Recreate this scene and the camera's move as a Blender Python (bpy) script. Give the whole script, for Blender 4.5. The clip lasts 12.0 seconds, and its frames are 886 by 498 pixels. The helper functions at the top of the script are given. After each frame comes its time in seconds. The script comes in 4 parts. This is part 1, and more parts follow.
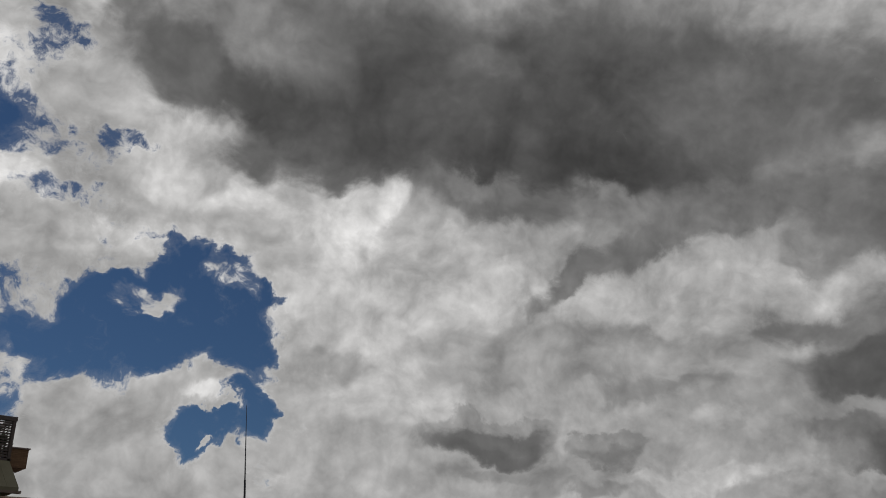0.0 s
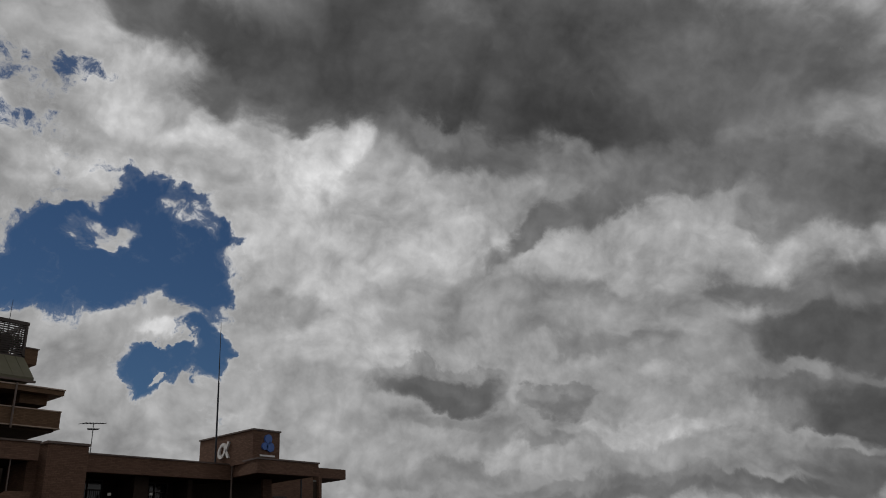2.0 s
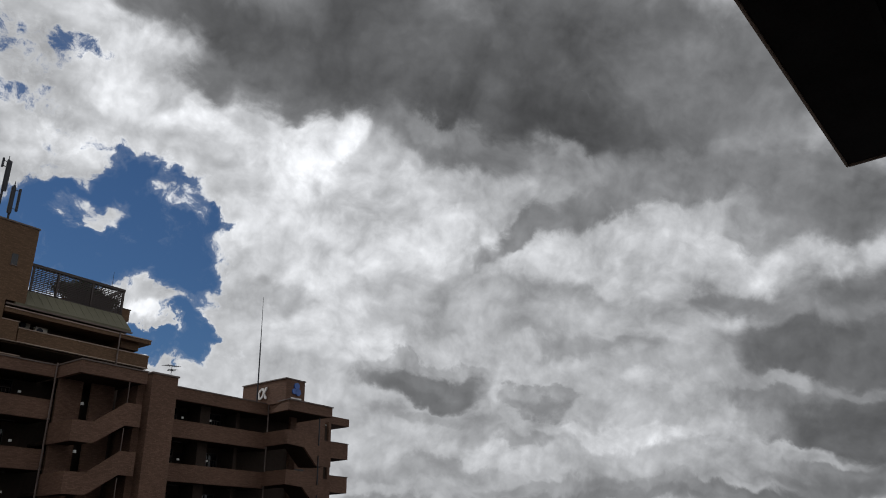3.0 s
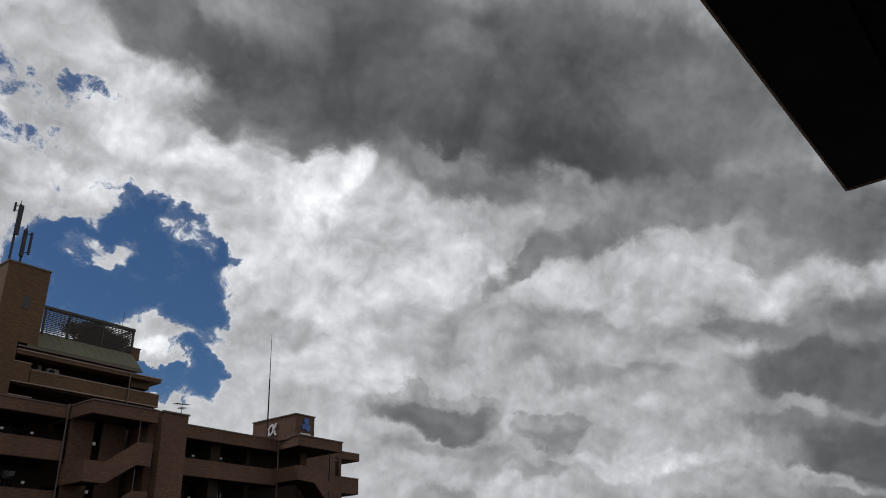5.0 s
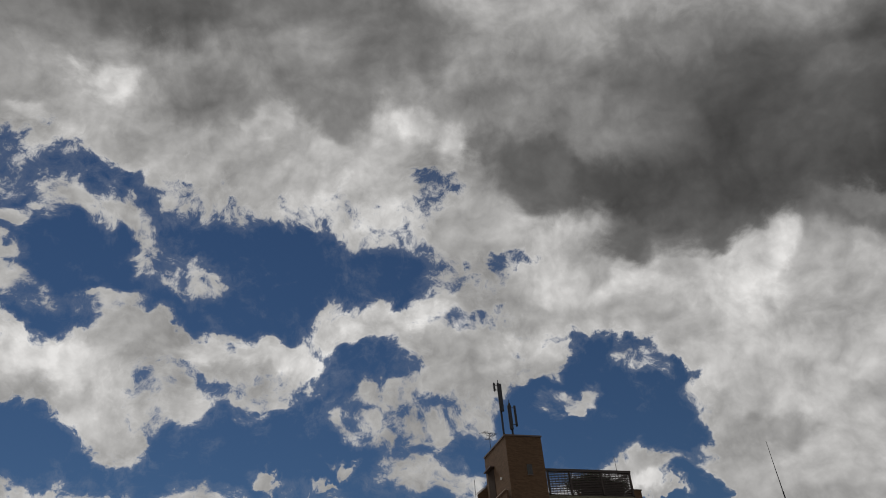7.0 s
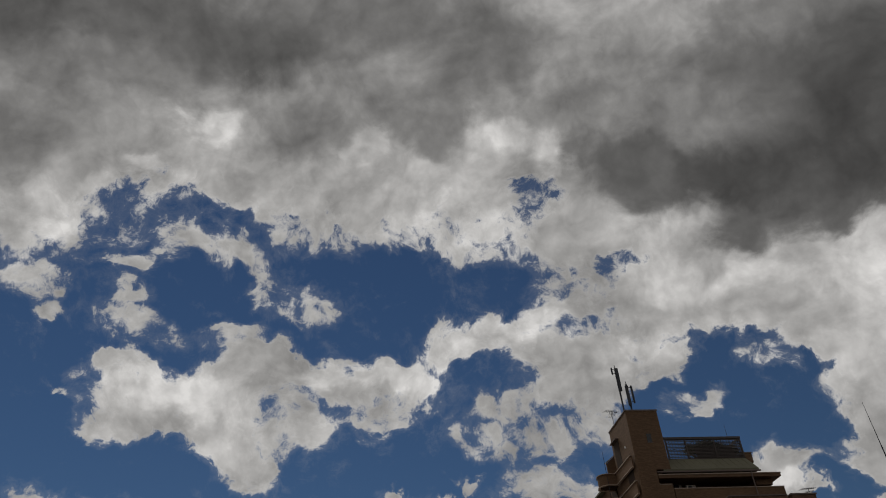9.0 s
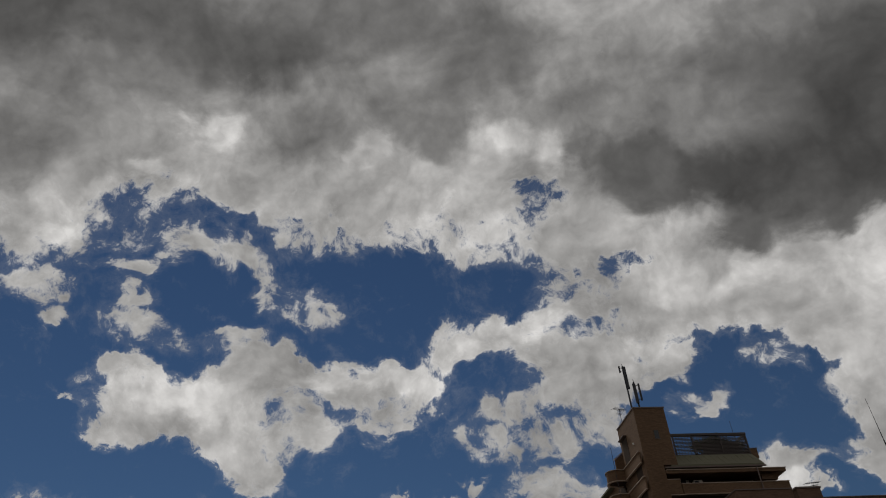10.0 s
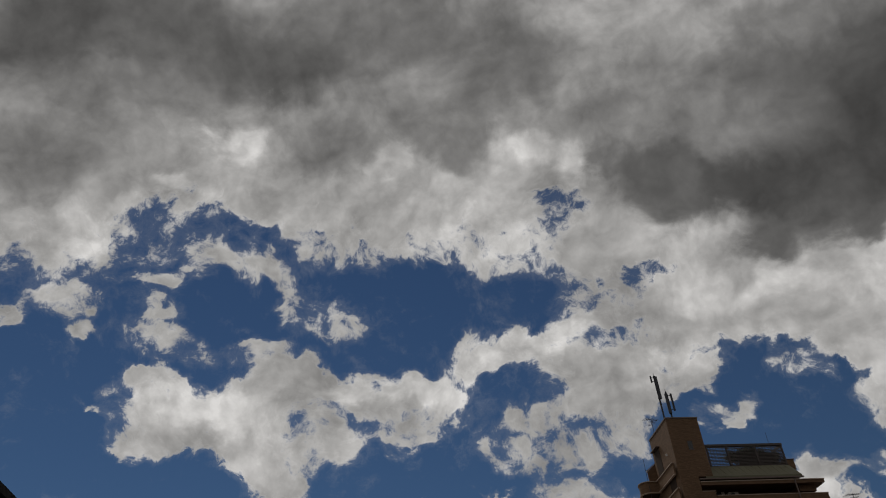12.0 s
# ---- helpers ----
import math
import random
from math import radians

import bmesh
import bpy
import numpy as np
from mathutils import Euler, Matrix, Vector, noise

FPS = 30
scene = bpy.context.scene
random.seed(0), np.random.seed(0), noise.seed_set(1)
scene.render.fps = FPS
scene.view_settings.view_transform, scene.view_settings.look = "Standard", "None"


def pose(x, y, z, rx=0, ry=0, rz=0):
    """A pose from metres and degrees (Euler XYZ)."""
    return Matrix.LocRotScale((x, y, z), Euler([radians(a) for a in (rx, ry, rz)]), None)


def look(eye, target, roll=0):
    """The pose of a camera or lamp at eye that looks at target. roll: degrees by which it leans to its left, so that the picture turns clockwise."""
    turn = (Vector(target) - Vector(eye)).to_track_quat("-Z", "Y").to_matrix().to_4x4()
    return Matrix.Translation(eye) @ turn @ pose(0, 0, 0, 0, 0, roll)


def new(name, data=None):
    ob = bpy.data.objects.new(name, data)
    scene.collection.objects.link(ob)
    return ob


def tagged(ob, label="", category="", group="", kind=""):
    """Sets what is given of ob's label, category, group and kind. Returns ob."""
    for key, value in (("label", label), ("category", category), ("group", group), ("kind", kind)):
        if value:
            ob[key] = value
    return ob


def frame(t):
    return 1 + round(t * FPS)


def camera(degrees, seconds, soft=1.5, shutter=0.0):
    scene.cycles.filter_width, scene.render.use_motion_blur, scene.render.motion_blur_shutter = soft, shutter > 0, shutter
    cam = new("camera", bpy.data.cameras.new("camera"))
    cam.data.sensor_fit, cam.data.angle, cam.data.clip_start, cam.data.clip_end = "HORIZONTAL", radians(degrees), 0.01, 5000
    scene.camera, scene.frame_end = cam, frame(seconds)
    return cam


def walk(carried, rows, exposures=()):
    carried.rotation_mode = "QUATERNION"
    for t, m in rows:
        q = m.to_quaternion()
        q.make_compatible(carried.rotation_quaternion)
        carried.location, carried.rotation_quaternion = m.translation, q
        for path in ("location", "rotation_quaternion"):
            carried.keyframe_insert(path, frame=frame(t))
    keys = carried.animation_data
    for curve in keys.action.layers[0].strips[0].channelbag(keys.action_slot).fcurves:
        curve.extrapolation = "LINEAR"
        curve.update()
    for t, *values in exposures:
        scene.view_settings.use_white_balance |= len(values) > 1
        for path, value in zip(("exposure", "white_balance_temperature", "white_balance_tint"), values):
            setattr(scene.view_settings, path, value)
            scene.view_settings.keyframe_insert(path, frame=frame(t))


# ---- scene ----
cam = camera(60.0, 12.0, soft=1.0)

# x, y, height, then tilt, lean and heading in degrees
PATH = [
    (0.0, pose(17.65, 16.42, 19.98, 116.68, 4.46, -48.89)),
    (0.5, pose(18.88, 16.99, 20.20, 114.56, 4.38, -52.95)),
    (1.0, pose(17.37, 15.91, 19.48, 112.67, 4.94, -53.82)),
    (1.5, pose(15.52, 14.14, 17.92, 112.63, 4.36, -52.87)),
    (2.0, pose(13.02, 11.67, 16.80, 112.58, 3.29, -52.61)),
    (2.5, pose(6.48, 7.25, 13.82, 112.56, 1.68, -53.79)),
    (3.0, pose(2.28, 4.12, 11.78, 112.23, 0.93, -54.46)),
    (5.0, pose(1.92, 3.66, 11.71, 114.52, 1.97, -53.40)),
    (5.5, pose(1.81, 3.99, 11.91, 118.65, 5.72, -38.50)),
    (6.0, pose(1.95, 4.15, 12.12, 120.69, 6.48, -27.76)),
    (6.5, pose(2.08, 4.09, 12.13, 123.17, 5.59, -21.12)),
    (7.0, pose(1.79, 3.85, 12.08, 125.30, 4.06, -16.21)),
    (7.5, pose(1.53, 3.57, 11.88, 126.74, 2.65, -11.59)),
    (9.5, pose(-2.50, -5.60, 5.15, 126.86, 3.82, -6.61)),
    (10.0, pose(-2.60, -5.50, 5.23, 127.04, 3.91, -6.38)),
    (10.5, pose(-3.03, -5.99, 5.00, 127.28, 3.81, -5.34)),
    (11.0, pose(-2.97, -5.57, 5.13, 127.54, 3.78, -4.70)),
    (11.5, pose(-2.88, -5.00, 5.35, 127.75, 3.51, -4.68)),
    (12.0, pose(-3.03, -5.09, 5.38, 127.98, 3.36, -4.75)),
]
EXPOSURES = [(0.0, 0.04, 6450, 10), (1.5, -0.06, 6500, 10), (2.0, -0.08, 6350, 10), (2.5, -0.09, 6250, 10), (3.0, 0.50, 6150, 10), (5.0, 0.42, 6150, 10), (5.5, 0.08, 6450, 10), (6.5, 0.00, 6500, 10), (9.5, -0.19, 6550, 10), (12.0, -0.20, 6550, 10)]
walk(cam, PATH, EXPOSURES)

# ---- world: blue sky behind broken cloud, sun veiled behind it ----
world = bpy.data.worlds.new("cloudy_sky")
world.use_nodes = True
scene.world = world
sky_nodes = world.node_tree.nodes
sky_links = world.node_tree.links
SUN_UP, SUN_TURN = radians(46.7), radians(-18)


def node(kind, **values):
    n = sky_nodes.new(kind)
    for key, value in values.items():
        if key == "op":
            n.operation = value
        elif key == "links":
            for slot, source in value:
                sky_links.new(source, n.inputs[slot])
        else:
            n.inputs[int(key[1:])].default_value = value
    return n


def calc(op, a, b=None, c=None):
    n = node("ShaderNodeMath", op=op)
    for i, x in enumerate((a, b, c)):
        if x is None:
            continue
        if isinstance(x, (int, float)):
            n.inputs[i].default_value = x
        else:
            sky_links.new(x, n.inputs[i])
    return n.outputs[0]


def fractal(vector, scale, detail, rough, seed):
    shift = node("ShaderNodeVectorMath", op="ADD", links=[(0, vector)])
    shift.inputs[1].default_value = (seed, seed * 0.7, seed * 1.3)
    n = node("ShaderNodeTexNoise")
    n.inputs["Scale"].default_value, n.inputs["Detail"].default_value, n.inputs["Roughness"].default_value = scale, detail, rough
    sky_links.new(shift.outputs[0], n.inputs["Vector"])
    return n


sky_nodes.clear()
toward = node("ShaderNodeTexCoord").outputs["Generated"]


def along(axis):
    n = node("ShaderNodeVectorMath", op="DOT_PRODUCT", links=[(0, toward)])
    n.inputs[1].default_value = axis
    return n.outputs["Value"]


# a flat chart of the sky round heading -27, height 26 degrees
ahead = calc("ADD", along((0.40804, 0.80083, 0.43837)), 1.0)
ahead = calc("DIVIDE", 2.0, calc("MAXIMUM", ahead, 0.08))
chart = node("ShaderNodeCombineXYZ", links=[(0, calc("MULTIPLY", along((0.89101, -0.45399, 0.0)), ahead)), (1, calc("MULTIPLY", along((-0.19902, -0.39059, 0.89879)), ahead))]).outputs[0]


def bend(vector, scale, detail, amount, seed):
    n = fractal(vector, scale, detail, 0.55, seed)
    centred = node("ShaderNodeVectorMath", op="SUBTRACT", links=[(0, n.outputs["Color"])])
    centred.inputs[1].default_value = (0.5, 0.5, 0.5)
    scaled = node("ShaderNodeVectorMath", op="MULTIPLY", links=[(0, centred.outputs[0])])
    scaled.inputs[1].default_value = (amount, amount, 0.0)
    return node("ShaderNodeVectorMath", op="ADD", links=[(0, vector), (1, scaled.outputs[0])]).outputs[0]


drift = bend(chart, 6.0, 4, 0.075, 3.1)
billow = bend(drift, 22.0, 8, 0.085, 8.4)
field, here, count = [None], [billow], [0]


def step_on():
    """Lets the next masses wait for the result so far (it goes into the unused third axis), which keeps the graph shallow."""
    third = node("ShaderNodeCombineXYZ", links=[(2, calc("MULTIPLY", field[0], 0.001))])
    here[0] = node("ShaderNodeVectorMath", op="ADD", links=[(0, here[1]), (1, third.outputs[0])]).outputs[0]


def begin(start, warp):
    here[:], count[0] = [warp, warp], 0
    field[0] = calc("ADD", start, 0.0)


def mass(p, q, wide, tall, turn, value, soft):
    """Lays a rounded mass of cloud or air over the field: value inside, with an edge from hard (0) to melting (1)."""
    m = node("ShaderNodeMapping")
    m.vector_type = "TEXTURE"
    m.inputs["Location"].default_value, m.inputs["Rotation"].default_value, m.inputs["Scale"].default_value = (p, q, 0), (0, 0, radians(turn)), (wide, tall, 1)
    sky_links.new(here[0], m.inputs["Vector"])
    d = node("ShaderNodeVectorMath", op="DOT_PRODUCT", links=[(0, m.outputs[0]), (1, m.outputs[0])])
    inside = node("ShaderNodeMapRange", links=[(0, calc("POWER", 0.37, d.outputs["Value"]))])
    inside.interpolation_type = "SMOOTHSTEP"
    inside.inputs["From Min"].default_value, inside.inputs["From Max"].default_value = 0.37 - 0.34 * soft, 0.37 + 0.5 * soft
    field[0] = calc("MULTIPLY_ADD", inside.outputs[0], calc("SUBTRACT", value, field[0]), field[0])
    count[0] += 1
    if count[0] % 9 == 0:
        step_on()


def puffs(vector, scale):
    """Rounded heads of cloud: near 1 in the middle of each, 0 between them."""
    n = node("ShaderNodeTexVoronoi", links=[("Vector", vector)])
    n.feature, n.normalize = "SMOOTH_F1", True
    n.inputs["Scale"].default_value, n.inputs["Detail"].default_value, n.inputs["Roughness"].default_value = scale, 3.0, 0.55
    n.inputs["Lacunarity"].default_value, n.inputs["Smoothness"].default_value = 2.3, 0.35
    return calc("MULTIPLY_ADD", n.outputs["Distance"], -1.6, 1.0)


heads = puffs(bend(chart, 18.0, 5, 0.06, 5.5), 13.0)
small_heads = puffs(bend(chart, 30.0, 5, 0.03, 2.2), 30.0)


def cloud_cover():
    begin(2.0, billow)
    mass(-0.551, 0.139, 0.499, 0.177, -15, -1.62, 0.79)
    mass(-0.048, -0.052, 0.191, 0.081, -2, -1.62, 0.88)
    mass(-0.820, 0.333, 0.088, 0.051, -12, 0.34, 1.00)
    mass(-0.861, 0.162, 0.186, 0.123, -13, -1.62, 1.00)
    mass(-0.698, 0.005, 0.320, 0.055, -18, -1.62, 1.00)
    mass(-0.381, -0.050, 0.261, 0.054, -12, -1.62, 1.00)
    mass(-0.659, 0.205, 0.204, 0.064, -18, -1.49, 1.00)
    mass(-0.295, 0.181, 0.173, 0.050, -11, -1.62, 0.97)
    mass(-0.186, 0.142, 0.096, 0.031, -14, -1.49, 1.00)
    mass(-0.606, 0.336, 0.095, 0.048, -29, -0.61, 1.00)
    mass(-0.518, 0.307, 0.072, 0.028, -40, -0.81, 1.00)
    mass(-0.405, 0.196, 0.099, 0.043, -14, -1.49, 1.00)
    mass(-0.695, 0.272, 0.094, 0.034, -2, -0.81, 1.00)
    mass(-0.847, 0.314, 0.066, 0.020, -3, -0.81, 1.00)
    mass(-0.117, 0.237, 0.044, 0.041, 14, -0.17, 1.00)
    mass(-0.115, 0.143, 0.030, 0.027, -36, -0.23, 1.00)
    mass(-0.036, 0.127, 0.030, 0.010, -15, 0.11, 1.00)
    mass(-0.265, 0.049, 0.143, 0.024, -13, -1.22, 1.00)
    mass(-0.146, -0.016, 0.147, 0.038, -2, -1.35, 1.00)
    mass(-0.301, -0.044, 0.157, 0.062, -12, -1.62, 1.00)
    mass(-0.109, -0.083, 0.095, 0.045, -11, -1.49, 1.00)
    mass(0.055, -0.002, 0.077, 0.038, -3, -1.49, 1.00)
    mass(0.039, -0.064, 0.092, 0.042, 4, -1.62, 1.00)
    mass(-0.272, -0.012, 0.076, 0.020, 10, -1.08, 1.00)
    mass(-0.139, -0.065, 0.056, 0.034, -0, -1.22, 1.00)
    mass(-0.229, -0.173, 0.123, 0.049, -3, -1.49, 1.00)
    mass(0.065, -0.058, 0.108, 0.057, -10, -1.62, 0.97)
    mass(0.148, -0.038, 0.032, 0.013, 0, -1.35, 0.88)
    mass(0.138, -0.110, 0.047, 0.031, -0, -1.49, 0.97)
    mass(0.104, -0.005, 0.030, 0.019, 1, -1.08, 1.00)
    mass(0.104, -0.206, 0.062, 0.038, -1, -1.62, 0.88)
    mass(0.150, -0.174, 0.039, 0.031, -21, -1.62, 0.88)
    mass(0.167, -0.140, 0.020, 0.011, -20, -0.34, 1.00)
    mass(-0.104, 0.029, 0.050, 0.011, -4, -0.11, 1.00)
    mass(-0.033, 0.124, 0.035, 0.015, 23, 0.17, 1.00)
    mass(-0.116, 0.136, 0.030, 0.034, 17, -0.29, 1.00)
    mass(-0.104, 0.028, 0.031, 0.018, 14, -0.29, 1.00)
    mass(0.033, -0.029, 0.090, 0.039, 1, -1.49, 1.00)
    mass(0.140, -0.042, 0.039, 0.012, 11, -1.35, 0.97)
    mass(0.010, -0.092, 0.102, 0.060, 10, -1.62, 1.00)
    mass(-0.603, 0.061, 0.158, 0.042, -21, 1.15, 0.79)
    mass(-0.672, 0.126, 0.074, 0.033, -24, 1.15, 0.79)
    mass(-0.542, -0.007, 0.059, 0.038, -38, 1.15, 0.79)
    mass(-0.728, 0.075, 0.038, 0.021, -13, 0.69, 1.00)
    mass(-0.489, 0.104, 0.089, 0.035, -18, 1.26, 0.79)
    mass(-0.549, 0.089, 0.056, 0.035, -13, 1.26, 0.79)
    mass(-0.518, 0.026, 0.056, 0.032, -13, 1.15, 0.88)
    mass(-0.367, 0.056, 0.090, 0.034, -18, 1.15, 0.79)
    mass(-0.382, 0.016, 0.040, 0.023, -12, 0.80, 0.97)
    mass(-0.477, 0.033, 0.048, 0.040, -13, 0.69, 1.00)
    mass(-0.206, 0.083, 0.116, 0.032, -8, 1.15, 0.79)
    mass(-0.263, 0.080, 0.049, 0.021, 2, 0.92, 0.97)
    mass(-0.101, 0.050, 0.093, 0.036, -3, 1.15, 0.88)
    mass(-0.099, 0.012, 0.054, 0.017, -3, 0.80, 1.00)
    mass(-0.086, 0.069, 0.054, 0.011, -3, 0.17, 1.00)
    mass(-0.577, 0.287, 0.049, 0.021, -13, 0.23, 1.00)
    mass(-0.655, 0.280, 0.048, 0.012, -7, 0.40, 1.00)
    mass(-0.508, 0.262, 0.037, 0.023, -35, 0.34, 1.00)
    mass(-0.485, 0.215, 0.029, 0.042, 12, 0.29, 1.00)
    mass(-0.443, 0.180, 0.052, 0.031, -40, 0.23, 1.00)
    mass(-0.432, 0.282, 0.049, 0.018, -35, 0.34, 1.00)
    mass(-0.652, 0.233, 0.039, 0.017, -24, 0.23, 1.00)
    mass(-0.649, 0.186, 0.063, 0.022, -35, 0.06, 1.00)
    mass(-0.546, 0.158, 0.057, 0.018, 2, 0.29, 1.00)
    mass(-0.770, 0.276, 0.048, 0.026, -18, 0.69, 1.00)
    mass(-0.775, 0.240, 0.030, 0.015, -13, 0.69, 1.00)
    mass(-0.852, 0.278, 0.029, 0.020, 5, 0.92, 0.88)
    mass(-0.289, 0.225, 0.029, 0.012, -46, 0.11, 1.00)
    mass(-0.205, 0.228, 0.073, 0.050, -15, 0.92, 1.00)
    mass(-0.378, -0.079, 0.021, 0.014, -32, 0.92, 0.88)
    mass(-0.283, -0.086, 0.026, 0.009, -21, 0.69, 0.97)
    mass(-0.296, -0.104, 0.023, 0.006, -11, 0.57, 1.00)
    mass(-0.778, 0.130, 0.013, 0.008, -13, 0.46, 1.00)
    mass(-0.215, -0.017, 0.051, 0.027, -17, 0.40, 1.00)
    mass(-0.169, -0.060, 0.045, 0.027, -2, 0.52, 1.00)
    mass(-0.103, -0.044, 0.035, 0.031, 17, 0.63, 1.00)
    mass(-0.004, -0.011, 0.033, 0.014, -13, 0.23, 1.00)
    mass(0.111, -0.015, 0.028, 0.018, -36, 0.17, 1.00)
    mass(-0.242, -0.057, 0.056, 0.026, -23, 0.40, 1.00)
    mass(-0.188, -0.110, 0.051, 0.023, -12, 0.69, 0.97)
    mass(-0.133, -0.128, 0.035, 0.022, 20, 0.46, 1.00)
    mass(0.021, -0.050, 0.035, 0.012, 10, 0.11, 1.00)
    mass(0.104, -0.173, 0.034, 0.007, -6, 1.03, 0.88)
    mass(-0.105, 0.004, 0.093, 0.031, 1, 1.38, 0.88)
    mass(-0.007, 0.005, 0.061, 0.020, 16, 1.15, 0.88)
    mass(0.197, -0.218, 0.044, 0.026, 4, 1.15, 0.79)
    mass(0.161, -0.250, 0.039, 0.019, -1, 1.15, 0.88)
    mass(0.010, -0.049, 0.025, 0.013, 11, 0.23, 1.00)
    mass(0.111, -0.225, 0.012, 0.006, 7, 0.46, 1.00)
    field[0] = calc("MULTIPLY_ADD", fractal(drift, 14.0, 10, 0.7, 1.7).outputs["Fac"], 4.4, calc("ADD", field[0], -2.2 - 1.8 - 0.45 - 0.45))
    field[0] = calc("MULTIPLY_ADD", fractal(bend(drift, 40.0, 4, 0.03, 6.6), 46.0, 9, 0.74, 4.3).outputs["Fac"], 3.6, field[0])
    field[0] = calc("MULTIPLY_ADD", heads, 0.9, field[0])
    return calc("MULTIPLY_ADD", small_heads, 0.9, field[0])


def relief(vector, scale, detail, rough, seed, reach):
    """Positive on the flanks that face the sun, negative on those that turn away."""
    sunward = node("ShaderNodeVectorMath", op="ADD", links=[(0, vector)])
    sunward.inputs[1].default_value = (-0.6 * reach, 0.8 * reach, 0.0)
    return calc("SUBTRACT", fractal(vector, scale, detail, rough, seed).outputs["Fac"], fractal(sunward.outputs[0], scale, detail, rough, seed).outputs["Fac"])


def cloud_tone():
    begin(0.68, bend(drift, 13.0, 7, 0.11, 8.4))
    mass(-0.221, 0.325, 0.172, 0.057, 7, 0.72, 1.00)
    mass(0.309, -0.033, 0.241, 0.115, -10, 0.77, 1.00)
    mass(0.682, -0.028, 0.190, 0.098, 1, 0.60, 1.00)
    mass(0.311, -0.053, 0.216, 0.101, 0, 0.77, 1.00)
    mass(0.725, -0.015, 0.307, 0.136, 6, 0.68, 1.00)
    mass(0.676, -0.281, 0.370, 0.086, 9, 0.62, 1.00)
    mass(-0.321, 0.301, 0.349, 0.077, -15, 0.70, 1.00)
    mass(-0.709, 0.359, 0.157, 0.060, -1, 0.74, 1.00)
    mass(0.424, 0.258, 0.417, 0.121, -1, 0.45, 1.00)
    mass(0.581, 0.267, 0.306, 0.137, 5, 0.31, 1.00)
    mass(0.530, 0.182, 0.259, 0.051, 7, 0.29, 1.00)
    mass(0.802, 0.299, 0.237, 0.079, 11, 0.43, 1.00)
    mass(0.942, 0.163, 0.101, 0.046, 11, 0.43, 1.00)
    mass(0.207, 0.160, 0.144, 0.051, -13, 0.43, 0.91)
    mass(0.446, 0.118, 0.104, 0.030, -8, 0.42, 0.91)
    mass(0.079, 0.245, 0.094, 0.047, -2, 0.58, 1.00)
    mass(0.178, 0.355, 0.176, 0.031, 8, 0.54, 1.00)
    mass(0.308, 0.331, 0.128, 0.024, -18, 0.50, 1.00)
    mass(0.758, 0.158, 0.114, 0.032, 17, 0.44, 0.91)
    mass(0.579, 0.049, 0.077, 0.020, 39, 0.45, 0.57)
    mass(0.681, 0.096, 0.113, 0.027, 24, 0.42, 0.71)
    mass(0.392, 0.133, 0.056, 0.023, -9, 0.52, 0.91)
    mass(0.275, 0.099, 0.050, 0.037, 21, 0.82, 0.57)
    mass(0.596, 0.139, 0.046, 0.028, -21, 0.56, 0.78)
    mass(0.687, 0.057, 0.090, 0.035, 17, 0.70, 0.64)
    mass(0.638, -0.060, 0.143, 0.023, 4, 0.54, 1.00)
    mass(0.690, -0.112, 0.145, 0.019, 2, 0.52, 1.00)
    mass(0.490, -0.085, 0.094, 0.028, 1, 0.62, 1.00)
    mass(0.260, -0.110, 0.048, 0.021, -10, 0.62, 1.00)
    mass(0.381, -0.133, 0.096, 0.027, 0, 0.76, 0.78)
    mass(0.220, 0.059, 0.025, 0.049, 11, 0.80, 0.78)
    mass(0.358, 0.030, 0.072, 0.025, -15, 0.66, 0.91)
    mass(0.421, 0.062, 0.088, 0.020, -4, 0.62, 1.00)
    mass(0.441, -0.008, 0.104, 0.033, 1, 0.78, 0.78)
    mass(-0.259, 0.054, 0.083, 0.029, -7, 0.83, 0.78)
    mass(-0.111, 0.058, 0.086, 0.026, 2, 0.70, 1.00)
    mass(-0.013, 0.024, 0.084, 0.027, 6, 0.80, 0.78)
    mass(-0.236, 0.249, 0.079, 0.036, 6, 0.80, 0.91)
    mass(0.041, 0.168, 0.071, 0.036, 13, 0.80, 1.00)
    mass(0.113, 0.072, 0.064, 0.024, 1, 0.70, 1.00)
    mass(1.050, -0.112, 0.145, 0.117, 13, 0.42, 1.00)
    mass(1.053, -0.146, 0.121, 0.072, 13, 0.36, 1.00)
    mass(0.986, -0.048, 0.140, 0.033, 15, 0.38, 0.91)
    mass(0.877, -0.018, 0.093, 0.024, 4, 0.46, 0.91)
    mass(1.043, 0.036, 0.096, 0.040, 13, 0.42, 1.00)
    mass(0.963, 0.125, 0.155, 0.031, 19, 0.45, 1.00)
    mass(1.007, 0.170, 0.111, 0.040, 26, 0.42, 1.00)
    mass(0.739, 0.129, 0.156, 0.023, 12, 0.52, 1.00)
    mass(0.821, 0.058, 0.052, 0.031, -9, 0.72, 0.64)
    mass(0.684, -0.076, 0.151, 0.027, 11, 0.60, 1.00)
    mass(0.452, -0.118, 0.104, 0.022, 5, 0.64, 1.00)
    mass(0.810, -0.129, 0.130, 0.023, 6, 0.58, 0.91)
    mass(0.934, -0.138, 0.076, 0.020, 12, 0.46, 0.78)
    mass(0.957, -0.202, 0.083, 0.014, 7, 0.62, 0.64)
    mass(0.754, -0.226, 0.149, 0.018, 10, 0.74, 0.78)
    mass(0.558, -0.283, 0.105, 0.019, 8, 0.70, 0.91)
    mass(0.632, -0.196, 0.040, 0.019, -5, 0.52, 0.57)
